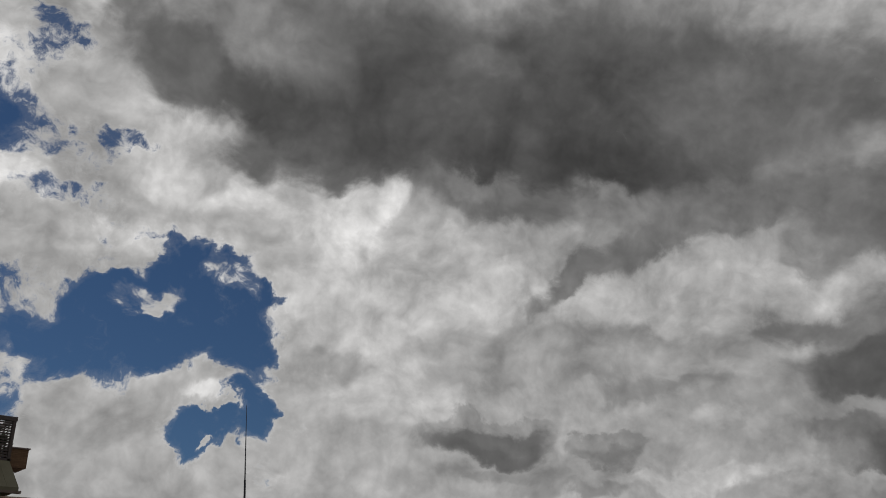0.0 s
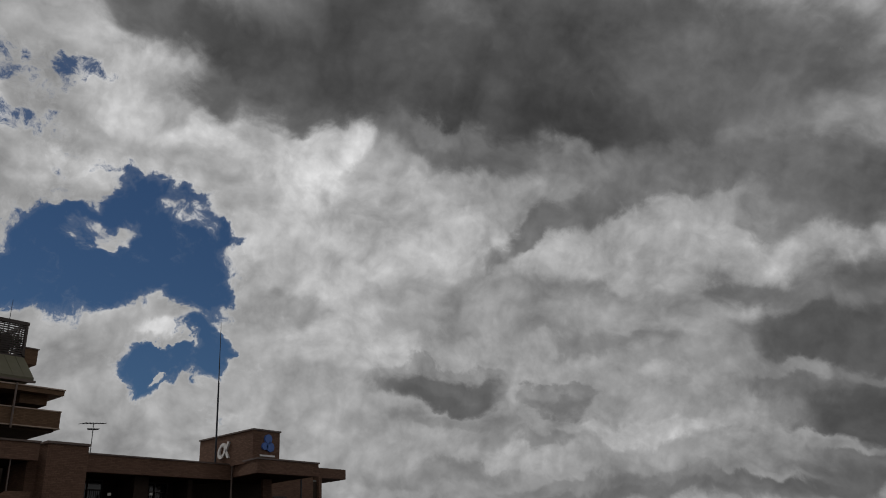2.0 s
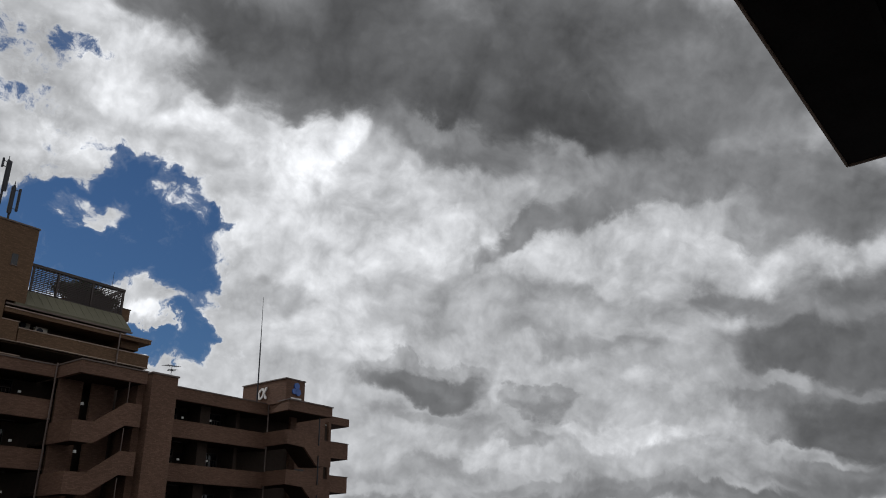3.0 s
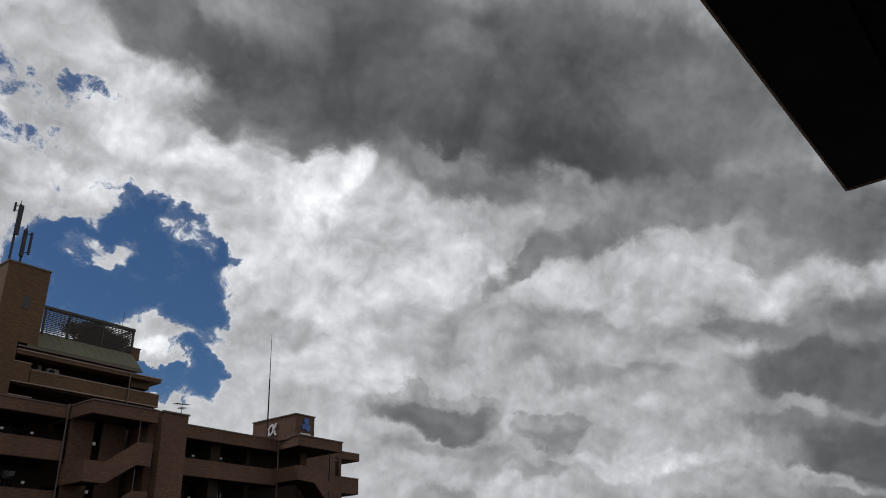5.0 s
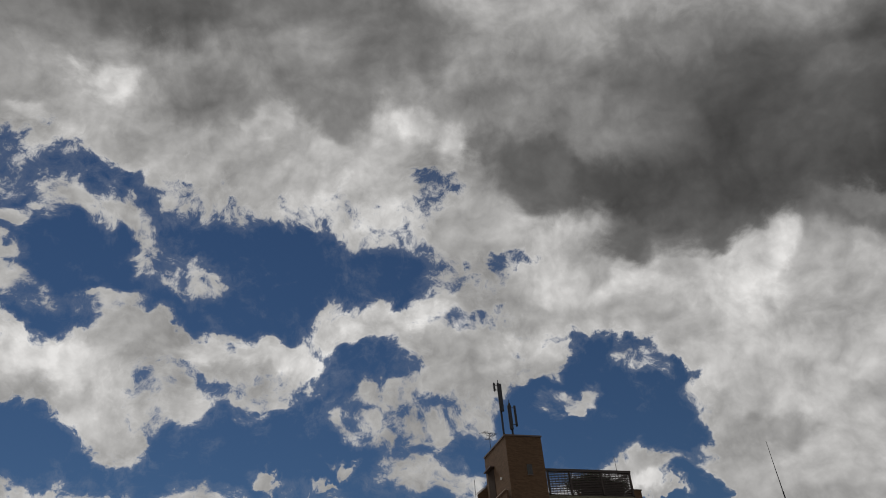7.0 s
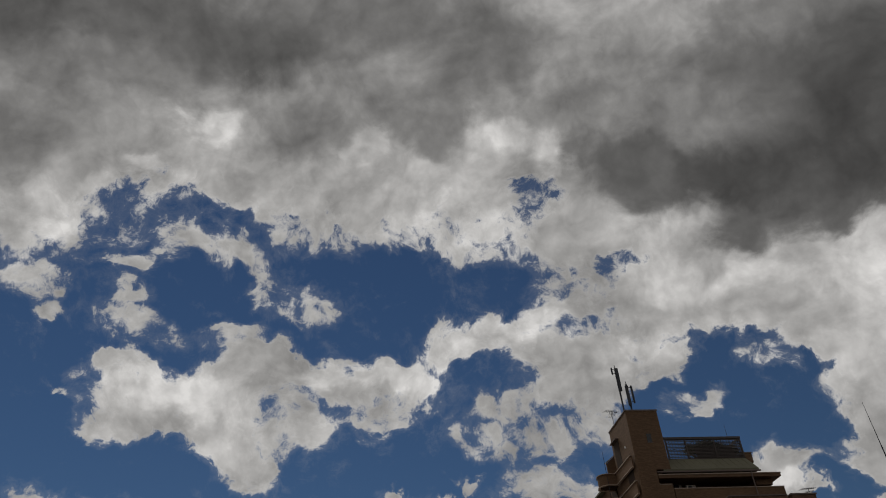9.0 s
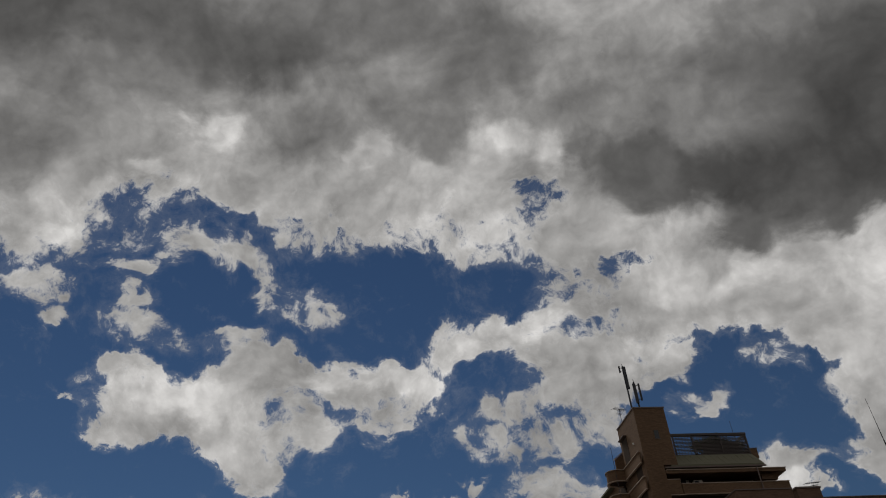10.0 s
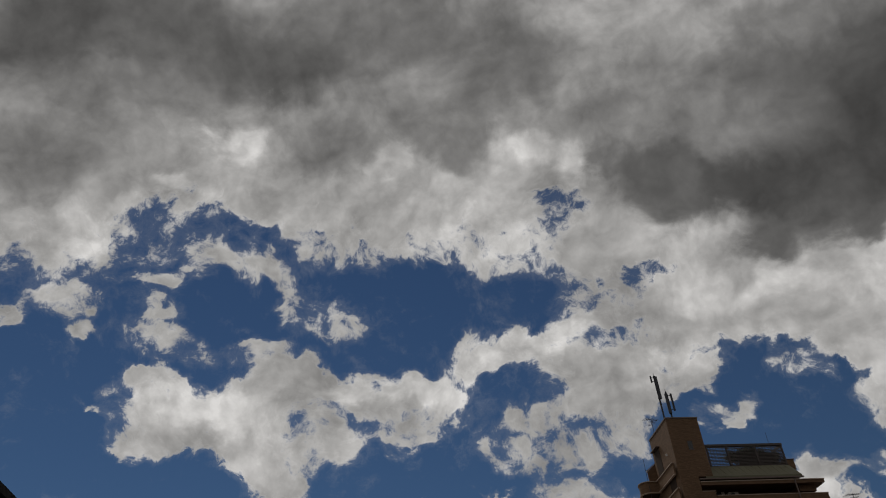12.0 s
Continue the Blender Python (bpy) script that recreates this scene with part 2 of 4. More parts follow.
    mass(0.470, -0.247, 0.095, 0.012, 3, 0.58, 0.78)
    mass(0.420, -0.309, 0.068, 0.016, 7, 0.62, 0.91)
    mass(0.721, -0.323, 0.298, 0.017, 9, 0.48, 0.91)
    mass(1.000, -0.253, 0.165, 0.026, 12, 0.40, 1.00)
    mass(0.841, -0.264, 0.137, 0.011, 7, 0.62, 0.78)
    mass(0.261, 0.050, 0.049, 0.028, 2, 0.84, 0.78)
    mass(0.374, 0.050, 0.059, 0.025, 7, 0.74, 1.00)
    mass(0.210, 0.078, 0.048, 0.021, 13, 0.82, 0.78)
    mass(0.134, 0.083, 0.075, 0.024, 3, 0.82, 0.91)
    mass(-0.034, 0.070, 0.053, 0.019, 15, 0.64, 1.00)
    mass(-0.638, 0.645, 0.235, 0.084, -9, 0.40, 1.00)
    mass(-0.451, 0.544, 0.212, 0.057, -19, 0.42, 1.00)
    mass(-0.747, 0.477, 0.143, 0.069, -12, 0.53, 1.00)
    mass(-0.650, 0.423, 0.074, 0.034, 3, 0.60, 1.00)
    mass(-0.616, 0.541, 0.127, 0.052, -12, 0.50, 1.00)
    mass(-0.391, 0.412, 0.066, 0.054, -25, 0.55, 0.91)
    mass(-0.235, 0.403, 0.091, 0.051, -16, 0.54, 1.00)
    mass(-0.265, 0.543, 0.166, 0.055, -16, 0.46, 1.00)
    mass(-0.120, 0.442, 0.082, 0.065, -8, 0.47, 1.00)
    mass(-0.218, 0.356, 0.041, 0.034, -16, 0.52, 0.91)
    mass(-0.482, 0.367, 0.058, 0.044, -14, 0.66, 1.00)
    mass(0.027, 0.448, 0.070, 0.043, 40, 0.64, 0.64)
    mass(0.067, 0.371, 0.082, 0.039, -20, 0.58, 0.91)
    mass(0.006, 0.329, 0.091, 0.027, -18, 0.56, 1.00)
    mass(0.236, 0.308, 0.130, 0.036, -21, 0.42, 1.00)
    mass(0.221, 0.380, 0.080, 0.026, -22, 0.54, 1.00)
    mass(0.303, 0.281, 0.097, 0.092, -22, 0.36, 1.00)
    mass(0.120, 0.213, 0.160, 0.049, -18, 0.34, 1.00)
    mass(0.028, 0.242, 0.074, 0.045, -28, 0.42, 0.78)
    mass(0.141, 0.138, 0.061, 0.026, -11, 0.42, 0.64)
    mass(0.260, 0.196, 0.098, 0.051, -20, 0.31, 1.00)
    mass(-0.522, 0.444, 0.047, 0.034, -3, 0.86, 0.64)
    mass(-0.578, 0.398, 0.048, 0.021, -24, 0.80, 0.78)
    mass(-0.523, 0.393, 0.048, 0.030, -24, 0.74, 0.91)
    mass(-0.130, 0.327, 0.048, 0.023, -22, 0.84, 0.78)
    mass(-0.315, 0.366, 0.043, 0.030, 5, 0.76, 0.64)
    mass(-0.081, 0.283, 0.031, 0.028, -17, 0.82, 0.78)
    mass(-0.355, 0.301, 0.092, 0.026, -14, 0.70, 1.00)
    mass(-0.237, 0.303, 0.049, 0.020, -15, 0.74, 0.91)
    mass(-0.208, 0.221, 0.081, 0.030, -15, 0.80, 0.91)
    mass(-0.730, 0.364, 0.056, 0.028, 9, 0.80, 0.78)
    mass(-0.814, 0.357, 0.059, 0.024, -12, 0.70, 1.00)
    mass(-0.602, 0.030, 0.110, 0.024, -21, 0.68, 1.00)
    mass(-0.623, 0.106, 0.103, 0.025, -18, 0.84, 1.00)
    mass(-0.376, 0.022, 0.048, 0.016, -18, 0.68, 1.00)
    mass(-0.391, 0.082, 0.089, 0.020, -13, 0.84, 0.91)
    mass(-0.179, 0.092, 0.095, 0.021, -9, 0.84, 0.91)
    mass(-0.057, 0.089, 0.045, 0.027, -14, 0.64, 0.91)
    mass(0.012, 0.114, 0.079, 0.035, -26, 0.78, 0.91)
    mass(0.143, 0.034, 0.078, 0.030, -15, 0.70, 1.00)
    mass(0.187, 0.102, 0.038, 0.032, -17, 0.72, 0.91)
    mass(0.091, -0.165, 0.031, 0.011, -1, 0.82, 0.91)
    mass(1.019, -0.058, 0.123, 0.031, 17, 0.37, 0.91)
    mass(1.053, -0.146, 0.096, 0.031, 9, 0.34, 0.91)
    mass(0.939, -0.111, 0.075, 0.015, 8, 0.56, 0.78)
    mass(1.062, -0.092, 0.072, 0.013, 13, 0.48, 0.91)
    mass(0.989, -0.208, 0.090, 0.011, 8, 0.58, 0.78)
    mass(0.555, 0.027, 0.085, 0.017, 49, 0.47, 0.78)
    mass(0.667, 0.108, 0.123, 0.021, 26, 0.47, 0.91)
    mass(0.878, 0.177, 0.166, 0.031, 17, 0.46, 1.00)
    mass(0.470, -0.311, 0.103, 0.011, 5, 0.56, 0.91)
    mass(0.645, -0.312, 0.132, 0.010, 9, 0.54, 0.91)
    mass(0.434, -0.356, 0.085, 0.010, 6, 0.52, 0.91)
    mass(0.777, -0.299, 0.104, 0.009, 7, 0.52, 0.91)
    mass(0.589, -0.258, 0.052, 0.010, 1, 0.58, 0.78)
    mass(-0.606, 0.078, 0.118, 0.028, -21, 0.84, 0.91)
    mass(-0.589, 0.019, 0.071, 0.018, -23, 0.70, 1.00)
    mass(0.458, -0.196, 0.097, 0.038, -3, 0.62, 0.13)
    mass(0.458, -0.204, 0.087, 0.028, -3, 0.44, 0.51)
    mass(0.449, -0.215, 0.062, 0.014, -5, 0.40, 1.00)
    mass(0.618, -0.200, 0.055, 0.027, -7, 0.58, 0.17)
    mass(0.624, -0.210, 0.043, 0.016, -7, 0.49, 0.91)
    crisp = calc("MULTIPLY_ADD", field[0], 1.5, -0.35)
    detail = calc("MULTIPLY_ADD", heads, 0.16, -0.09 - 0.06 - 0.07)
    detail = calc("MULTIPLY_ADD", small_heads, 0.16, detail)
    for scale, amount in ((11.0, 0.45), (25.0, 0.32), (60.0, 0.12)):
        crease = calc("ABSOLUTE", calc("SUBTRACT", fractal(drift, scale, 5, 0.5, scale * 0.3).outputs["Fac"], 0.5))
        detail = calc("MULTIPLY_ADD", crease, amount, detail)
    detail = calc("MULTIPLY_ADD", relief(drift, 10.0, 5, 0.5, 1.7, 0.03), 0.45, detail)
    detail = calc("MULTIPLY_ADD", relief(drift, 26.0, 4, 0.5, 3.3, 0.012), 0.3, detail)
    field[0] = calc("MULTIPLY_ADD", detail, calc("MAXIMUM", crisp, 0.25), field[0])
    field[0] = calc("MULTIPLY_ADD", fractal(drift, 8.0, 4, 0.45, 6.2).outputs["Fac"], 0.22, calc("ADD", field[0], -0.11))
    return field[0]


cover = cloud_cover()
tone = cloud_tone()
edge = node("ShaderNodeMapRange", links=[(0, cover)])
edge.interpolation_type = "SMOOTHSTEP"
edge.inputs["From Min"].default_value, edge.inputs["From Max"].default_value = -0.35, 0.65
veil = node("ShaderNodeMapRange", links=[(0, cover)])
veil.interpolation_type = "SMOOTHSTEP"
veil.inputs["From Min"].default_value, veil.inputs["From Max"].default_value = -1.3, 0.1
veil.inputs["To Min"].default_value, veil.inputs["To Max"].default_value = 0.0, 0.1
rim = node("ShaderNodeMapRange", links=[(0, cover)])
rim.inputs["From Min"].default_value, rim.inputs["From Max"].default_value = 0.2, 1.0
rim.inputs["To Min"].default_value, rim.inputs["To Max"].default_value = 0.08, 0.0
light = calc("POWER", calc("MINIMUM", calc("SMOOTH_MAX", calc("MULTIPLY", calc("ADD", tone, rim.outputs[0]), 0.93), 0.2, 0.12), 0.9), 2.2)
grey = node("ShaderNodeCombineXYZ", links=[(0, light), (1, calc("MULTIPLY", light, 0.985)), (2, calc("MULTIPLY", light, 0.965))])
air = node("ShaderNodeTexSky")
air.sky_type, air.sun_disc, air.sun_elevation, air.sun_rotation = "NISHITA", False, SUN_UP, SUN_TURN
air.air_density, air.dust_density, air.ozone_density = 1.0, 0.0, 3.0
blue = node("ShaderNodeVectorMath", op="MULTIPLY", links=[(0, air.outputs[0])])
blue.inputs[1].default_value = (0.0195, 0.0248, 0.0298)
sky_mix = node("ShaderNodeMix")
sky_mix.data_type = "RGBA"
sky_links.new(calc("MAXIMUM", edge.outputs[0], veil.outputs[0]), sky_mix.inputs[0])
sky_links.new(blue.outputs[0], sky_mix.inputs[6])
sky_links.new(grey.outputs[0], sky_mix.inputs[7])
glow = node("ShaderNodeBackground", links=[("Color", sky_mix.outputs[2])])
glow.inputs["Strength"].default_value = 1.0
node("ShaderNodeOutputWorld", links=[("Surface", glow.outputs[0])])

sun = new("sun", bpy.data.lights.new("sun", "SUN"))
sun.data.energy, sun.data.angle, sun.data.color = 1.2, radians(10), (1.0, 0.95, 0.88)
sun.matrix_world = look((0, 0, 200), (0.212 * 100, -0.653 * 100, 200 - 0.727 * 100))

# ---- materials ----
def shader(name, color, rough=0.7, metal=0.0, spread=0.25, grain=6.0, bump=0.0, tile=None, emit=0.0, gloss=0.5):
    """A surface with broad stains and fine grain; tile = (width, height) adds a joint pattern as relief."""
    m = bpy.data.materials.new(name)
    m.use_nodes = True
    nt = m.node_tree
    b = nt.nodes["Principled BSDF"]
    b.inputs["Roughness"].default_value, b.inputs["Metallic"].default_value = rough, metal
    b.inputs["Specular IOR Level"].default_value = gloss
    tc = nt.nodes.new("ShaderNodeTexCoord")
    big, fine = nt.nodes.new("ShaderNodeTexNoise"), nt.nodes.new("ShaderNodeTexNoise")
    big.inputs["Scale"].default_value, big.inputs["Detail"].default_value = 0.45, 6
    fine.inputs["Scale"].default_value, fine.inputs["Detail"].default_value = grain, 3
    stretch = nt.nodes.new("ShaderNodeMapping")
    stretch.inputs["Scale"].default_value = (1.0, 1.0, 0.35)
    nt.links.new(tc.outputs["Object"], stretch.inputs["Vector"])
    nt.links.new(stretch.outputs["Vector"], big.inputs["Vector"])
    nt.links.new(tc.outputs["Object"], fine.inputs["Vector"])
    mix = nt.nodes.new("ShaderNodeMath")
    mix.operation = "MULTIPLY_ADD"
    mix.inputs[1].default_value = 0.6
    nt.links.new(big.outputs["Fac"], mix.inputs[0])
    half = nt.nodes.new("ShaderNodeMath")
    half.operation = "MULTIPLY"
    half.inputs[1].default_value = 0.4
    nt.links.new(fine.outputs["Fac"], half.inputs[0])
    nt.links.new(half.outputs[0], mix.inputs[2])
    ramp = nt.nodes.new("ShaderNodeValToRGB")
    lo, hi = [c * (1 - spread) for c in color], [min(1, c * (1 + spread)) for c in color]
    ramp.color_ramp.elements[0].position, ramp.color_ramp.elements[1].position = 0.3, 0.7
    ramp.color_ramp.elements[0].color, ramp.color_ramp.elements[1].color = (*lo, 1), (*hi, 1)
    nt.links.new(mix.outputs[0], ramp.inputs["Fac"])
    last = ramp.outputs["Color"]
    height = fine.outputs["Fac"]
    if tile:
        sep, com = nt.nodes.new("ShaderNodeSeparateXYZ"), nt.nodes.new("ShaderNodeCombineXYZ")
        add = nt.nodes.new("ShaderNodeMath")
        nt.links.new(tc.outputs["Object"], sep.inputs[0])
        nt.links.new(sep.outputs["X"], add.inputs[0])
        nt.links.new(sep.outputs["Y"], add.inputs[1])
        nt.links.new(add.outputs[0], com.inputs["X"])
        nt.links.new(sep.outputs["Z"], com.inputs["Y"])
        br = nt.nodes.new("ShaderNodeTexBrick")
        br.inputs["Scale"].default_value = 1.0
        br.inputs["Brick Width"].default_value, br.inputs["Row Height"].default_value = tile
        br.inputs["Mortar Size"].default_value = 0.008
        br.inputs["Color1"].default_value, br.inputs["Color2"].default_value = (0.82, 0.82, 0.81, 1), (1.2, 1.19, 1.18, 1)
        br.inputs["Mortar"].default_value = (0.78, 0.78, 0.78, 1)
        nt.links.new(com.outputs[0], br.inputs["Vector"])
        mul = nt.nodes.new("ShaderNodeMixRGB")
        mul.blend_type = "MULTIPLY"
        mul.inputs[0].default_value = 1.0
        nt.links.new(last, mul.inputs[1])
        nt.links.new(br.outputs["Color"], mul.inputs[2])
        last = mul.outputs[0]
        height = br.outputs["Fac"]
    nt.links.new(last, b.inputs["Base Color"])
    if bump:
        bp = nt.nodes.new("ShaderNodeBump")
        bp.inputs["Strength"].default_value, bp.inputs["Distance"].default_value = bump, 0.02
        bp.invert = bool(tile)
        nt.links.new(height, bp.inputs["Height"])
        nt.links.new(bp.outputs[0], b.inputs["Normal"])
    if emit:
        b.inputs["Emission Color"].default_value, b.inputs["Emission Strength"].default_value = (*color, 1), emit
    return m


TILE = shader("brown_tile", (0.145, 0.085, 0.06), 0.75, gloss=0.15, spread=0.3, grain=14, bump=0.12, tile=(0.24, 0.07))
TILE_WARM = shader("warm_brown_tile", (0.135, 0.083, 0.05), 0.75, gloss=0.15, spread=0.2, grain=14, bump=0.12, tile=(0.24, 0.07))
COPING = shader("coping_mortar", (0.36, 0.27, 0.21), 0.7, spread=0.2)
# far darker than the tile: the shade of the recesses is put into the colour
INNER = shader("shaded_recess_paint", (0.05, 0.037, 0.03), 0.95, gloss=0.1, spread=0.3)
# slabs and flights inside the bays, coloured dark to include the shade there
SLAB = shader("shaded_slab_concrete", (0.045, 0.03, 0.022), 0.95, gloss=0.1, spread=0.3, bump=0.2)
ROOFING = shader("roof_membrane", (0.22, 0.21, 0.19), 0.9, spread=0.3)
MANSARD = shader("mansard_sheet", (0.125, 0.118, 0.08), 0.7, gloss=0.2, spread=0.12, grain=3)
PIPE = shader("pipe_paint", (0.12, 0.085, 0.07), 0.5)
DARK = shader("dark_metal", (0.03, 0.032, 0.04), 0.5, 0.4, spread=0.4)
SCREEN = shader("screen_paint", (0.045, 0.032, 0.028), 0.6)
GREY = shader("galvanised_steel", (0.18, 0.19, 0.21), 0.45, 0.7)
GLASS = shader("dark_window_glass", (0.012, 0.013, 0.015), 0.08, gloss=0.5, spread=0.1)
FRAME = shader("aluminium_frame", (0.05, 0.042, 0.038), 0.6, gloss=0.3)
DOOR = shader("steel_door", (0.02, 0.015, 0.013), 0.7, gloss=0.2)
LAMP = shader("lamp_glass", (0.72, 0.7, 0.66), 0.4, spread=0.02, emit=0.06)
WHITE = shader("white_letter", (0.78, 0.76, 0.74), 0.45, spread=0.05)
BLUE = shader("blue_letter", (0.05, 0.13, 0.42), 0.4, spread=0.08)
UNIT = shader("cream_casing", (0.42, 0.38, 0.33), 0.5, spread=0.08)
LEAF = shader("leaf", (0.035, 0.05, 0.022), 0.6, spread=0.4)
BARK = shader("bark", (0.06, 0.045, 0.035), 0.9)
POT = shader("terracotta", (0.2, 0.09, 0.05), 0.8)
ASPHALT = shader("asphalt", (0.05, 0.05, 0.052), 0.95, spread=0.3, bump=0.3)
# stains over a base darkened by the underside's shade
CONCRETE = shader("stained_shaded_concrete", (0.03, 0.027, 0.026), 0.95, gloss=0.1, spread=0.35, bump=0.5)
RENDERED = shader("dark_render", (0.07, 0.055, 0.048), 0.9, spread=0.3, bump=0.3)


# ---- building blocks; heights are counted from the eye level EYE ----
EYE = 10.5


def box(bm, u0, u1, v0, v1, z0, z1):
    g = bmesh.ops.create_cube(bm, size=1)["verts"]
    for p in g:
        p.co = Vector(((u0 + u1) / 2 + p.co.x * (u1 - u0), (v0 + v1) / 2 + p.co.y * (v1 - v0), (z0 + z1) / 2 + p.co.z * (z1 - z0)))
    return g


def prism(bm, outline, axis, a, b):
    """A closed outline swept from a to b along axis: 'v' takes (u, z) points, 'u' takes (v, z), 'z' takes (u, v)."""
    put = {"v": lambda p, s: (p[0], s, p[1]), "u": lambda p, s: (s, p[0], p[1]), "z": lambda p, s: (p[0], p[1], s)}[axis]
    lo = [bm.verts.new(put(p, a)) for p in outline]
    hi = [bm.verts.new(put(p, b)) for p in outline]
    n = len(outline)
    bm.faces.new(lo)
    bm.faces.new(hi[::-1])
    for i in range(n):
        bm.faces.new((lo[i], hi[i], hi[(i + 1) % n], lo[(i + 1) % n]))
    bmesh.ops.recalc_face_normals(bm, faces=bm.faces[:])


def ribbon(bm, way, thick, z0, z1):
    """A wall of that thickness, to the right of a way in plan."""
    pts = [Vector(p) for p in way]
    side = []
    for i, p in enumerate(pts):
        a = (pts[i] - pts[i - 1]).normalized() if i else (pts[1] - pts[0]).normalized()
        b = (pts[i + 1] - pts[i]).normalized() if i < len(pts) - 1 else a
        t = (a + b).normalized()
        side.append(p + Vector((t.y, -t.x)) * thick / max(0.4, t.dot(b)))
    ring = [[bm.verts.new((q.x, q.y, z)) for q, z in ((p, z0), (s, z0), (s, z1), (p, z1))] for p, s in zip(pts, side)]
    for r0, r1 in zip(ring, ring[1:]):
        for i in range(4):
            bm.faces.new((r0[i], r0[(i + 1) % 4], r1[(i + 1) % 4], r1[i]))
    bm.faces.new(ring[0]), bm.faces.new(ring[-1])
    bmesh.ops.recalc_face_normals(bm, faces=bm.faces[:])


def rod(bm, p, q, r0, r1=None, sides=8):
    p, q = Vector(p), Vector(q)
    m = Matrix.Translation((p + q) / 2) @ (q - p).to_track_quat("Z", "Y").to_matrix().to_4x4()
    bmesh.ops.create_cone(bm, cap_ends=True, segments=sides, radius1=r0, radius2=r0 if r1 is None else r1, depth=(q - p).length, matrix=m)


def part(name, bm, material, parent, label="", soften=0.0):
    """Links bm as one mesh under a thing or a part; its places are in the plan, with heights from EYE."""
    if soften:
        bmesh.ops.bevel(bm, geom=bm.edges[:], offset=soften, segments=2, affect="EDGES", clamp_overlap=True)
    base = Vector((0, 0, 0))
    up = parent
    while up:
        base += up.location
        up = up.parent
    bm.transform(Matrix.Translation(Vector((0, 0, EYE)) - base))
    me = bpy.data.meshes.new(name)
    bm.to_mesh(me)
    bm.free()
    me.materials.append(material)
    ob = new(name, me)
    ob.parent = parent
    if label:
        ob["label"] = label
    return ob


def thing(name, place, label, category, group="", kind=""):
    ob = new(name)
    ob.location = (place[0], place[1], place[2] + EYE)
    return tagged(ob, label, category, group, kind)


def block(name, dims, material, parent, label="", soften=0.0):
    bm = bmesh.new()
    box(bm, *dims)
    return part(name, bm, material, parent, label, soften)


# ---- ground ----
bm = bmesh.new()
bmesh.ops.create_grid(bm, x_segments=60, y_segments=60, size=2500)
for p in bm.verts:
    p.co.z = -EYE
ground = part("ground", bm, ASPHALT, None)
tagged(ground, "dark worn asphalt ground between the houses", "ground", kind="structure")

# ---- apartment building ----
flats = thing("apartment_building", (30, 52, -EYE), "tall brown tiled apartment block with open galleries and stair bays", "building")
PITCH, FRONT, BAY = 2.72, 47.0, 44.6
TOPS = [10.1 - PITCH * k for k in range(8)]

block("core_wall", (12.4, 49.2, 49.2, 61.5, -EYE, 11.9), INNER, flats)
block("roof_deck", (12.3, 49.3, 49.25, 61.6, 11.9, 12.02), ROOFING, flats)
block("end_wall", (12.25, 12.5, 47.0, 61.6, -EYE, 12.05), TILE, flats)
block("end_wall", (49.2, 49.45, 49.0, 61.6, -EYE, 12.2), TILE, flats)


def gallery(u0, u1, top):
    """The front of one wing: on each floor a slab, a solid parapet with its coping."""
    for zt in TOPS:
        parapet = block("parapet", (u0, u1, FRONT, FRONT + 0.16, zt - 1.1, zt - 0.05), TILE, flats)
        block("coping", (u0, u1, FRONT - 0.015, FRONT + 0.175, zt - 0.05, zt), TILE, parapet)
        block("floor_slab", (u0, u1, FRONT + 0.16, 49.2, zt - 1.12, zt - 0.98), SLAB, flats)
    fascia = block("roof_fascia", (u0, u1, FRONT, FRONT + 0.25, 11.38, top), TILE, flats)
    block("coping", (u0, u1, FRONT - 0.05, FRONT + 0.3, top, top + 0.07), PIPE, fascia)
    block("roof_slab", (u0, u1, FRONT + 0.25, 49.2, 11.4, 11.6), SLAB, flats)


gallery(12.5, 24.75, 12.05)
gallery(31.0, 40.7, 12.17)
block("column_wall", (15.2, 16.15, FRONT - 0.06, 49.2, -EYE, 12.0), TILE, flats)
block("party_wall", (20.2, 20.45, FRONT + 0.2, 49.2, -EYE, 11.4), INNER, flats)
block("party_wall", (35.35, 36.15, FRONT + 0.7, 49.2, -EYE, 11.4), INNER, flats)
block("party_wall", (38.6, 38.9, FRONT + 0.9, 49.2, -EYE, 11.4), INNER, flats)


def gallery_window(u, z, wide=1.5, tall=1.15, bars=7):
    w = block("window", (u - wide / 2, u + wide / 2, 49.13, 49.2, z, z + tall), GLASS, flats)
    bm = bmesh.new()
    for a, b, c, d in ((-wide / 2 - .05, wide / 2 + .05, z - .05, z), (-wide / 2 - .05, wide / 2 + .05, z + tall, z + tall + .05), (-wide / 2 - .05, -wide / 2, z, z + tall), (wide / 2, wide / 2 + .05, z, z + tall), (-.02, .02, z, z + tall)):
        box(bm, u + a, u + b, 49.08, 49.14, c, d)
    part("window_frame", bm, FRAME, w)
    bm = bmesh.new()
    for i in range(bars):
        x = u - wide / 2 + wide * (i + 0.5) / bars
        box(bm, x - .012, x + .012, 49.03, 49.055, z + .05, z + tall * .62)
    box(bm, u - wide / 2, u + wide / 2, 49.03, 49.06, z + tall * .6, z + tall * .64)
    part("grille", bm, FRAME, w)


def gallery_door(u, z):
    d = block("door", (u - .43, u + .43, 49.12, 49.2, z, z + 2.0), DOOR, flats)
    bm = bmesh.new()
    rod(bm, (u + .32, 49.1, z + .95), (u + .32, 49.1, z + 1.15), .015)
    part("door_handle", bm, GREY, d)


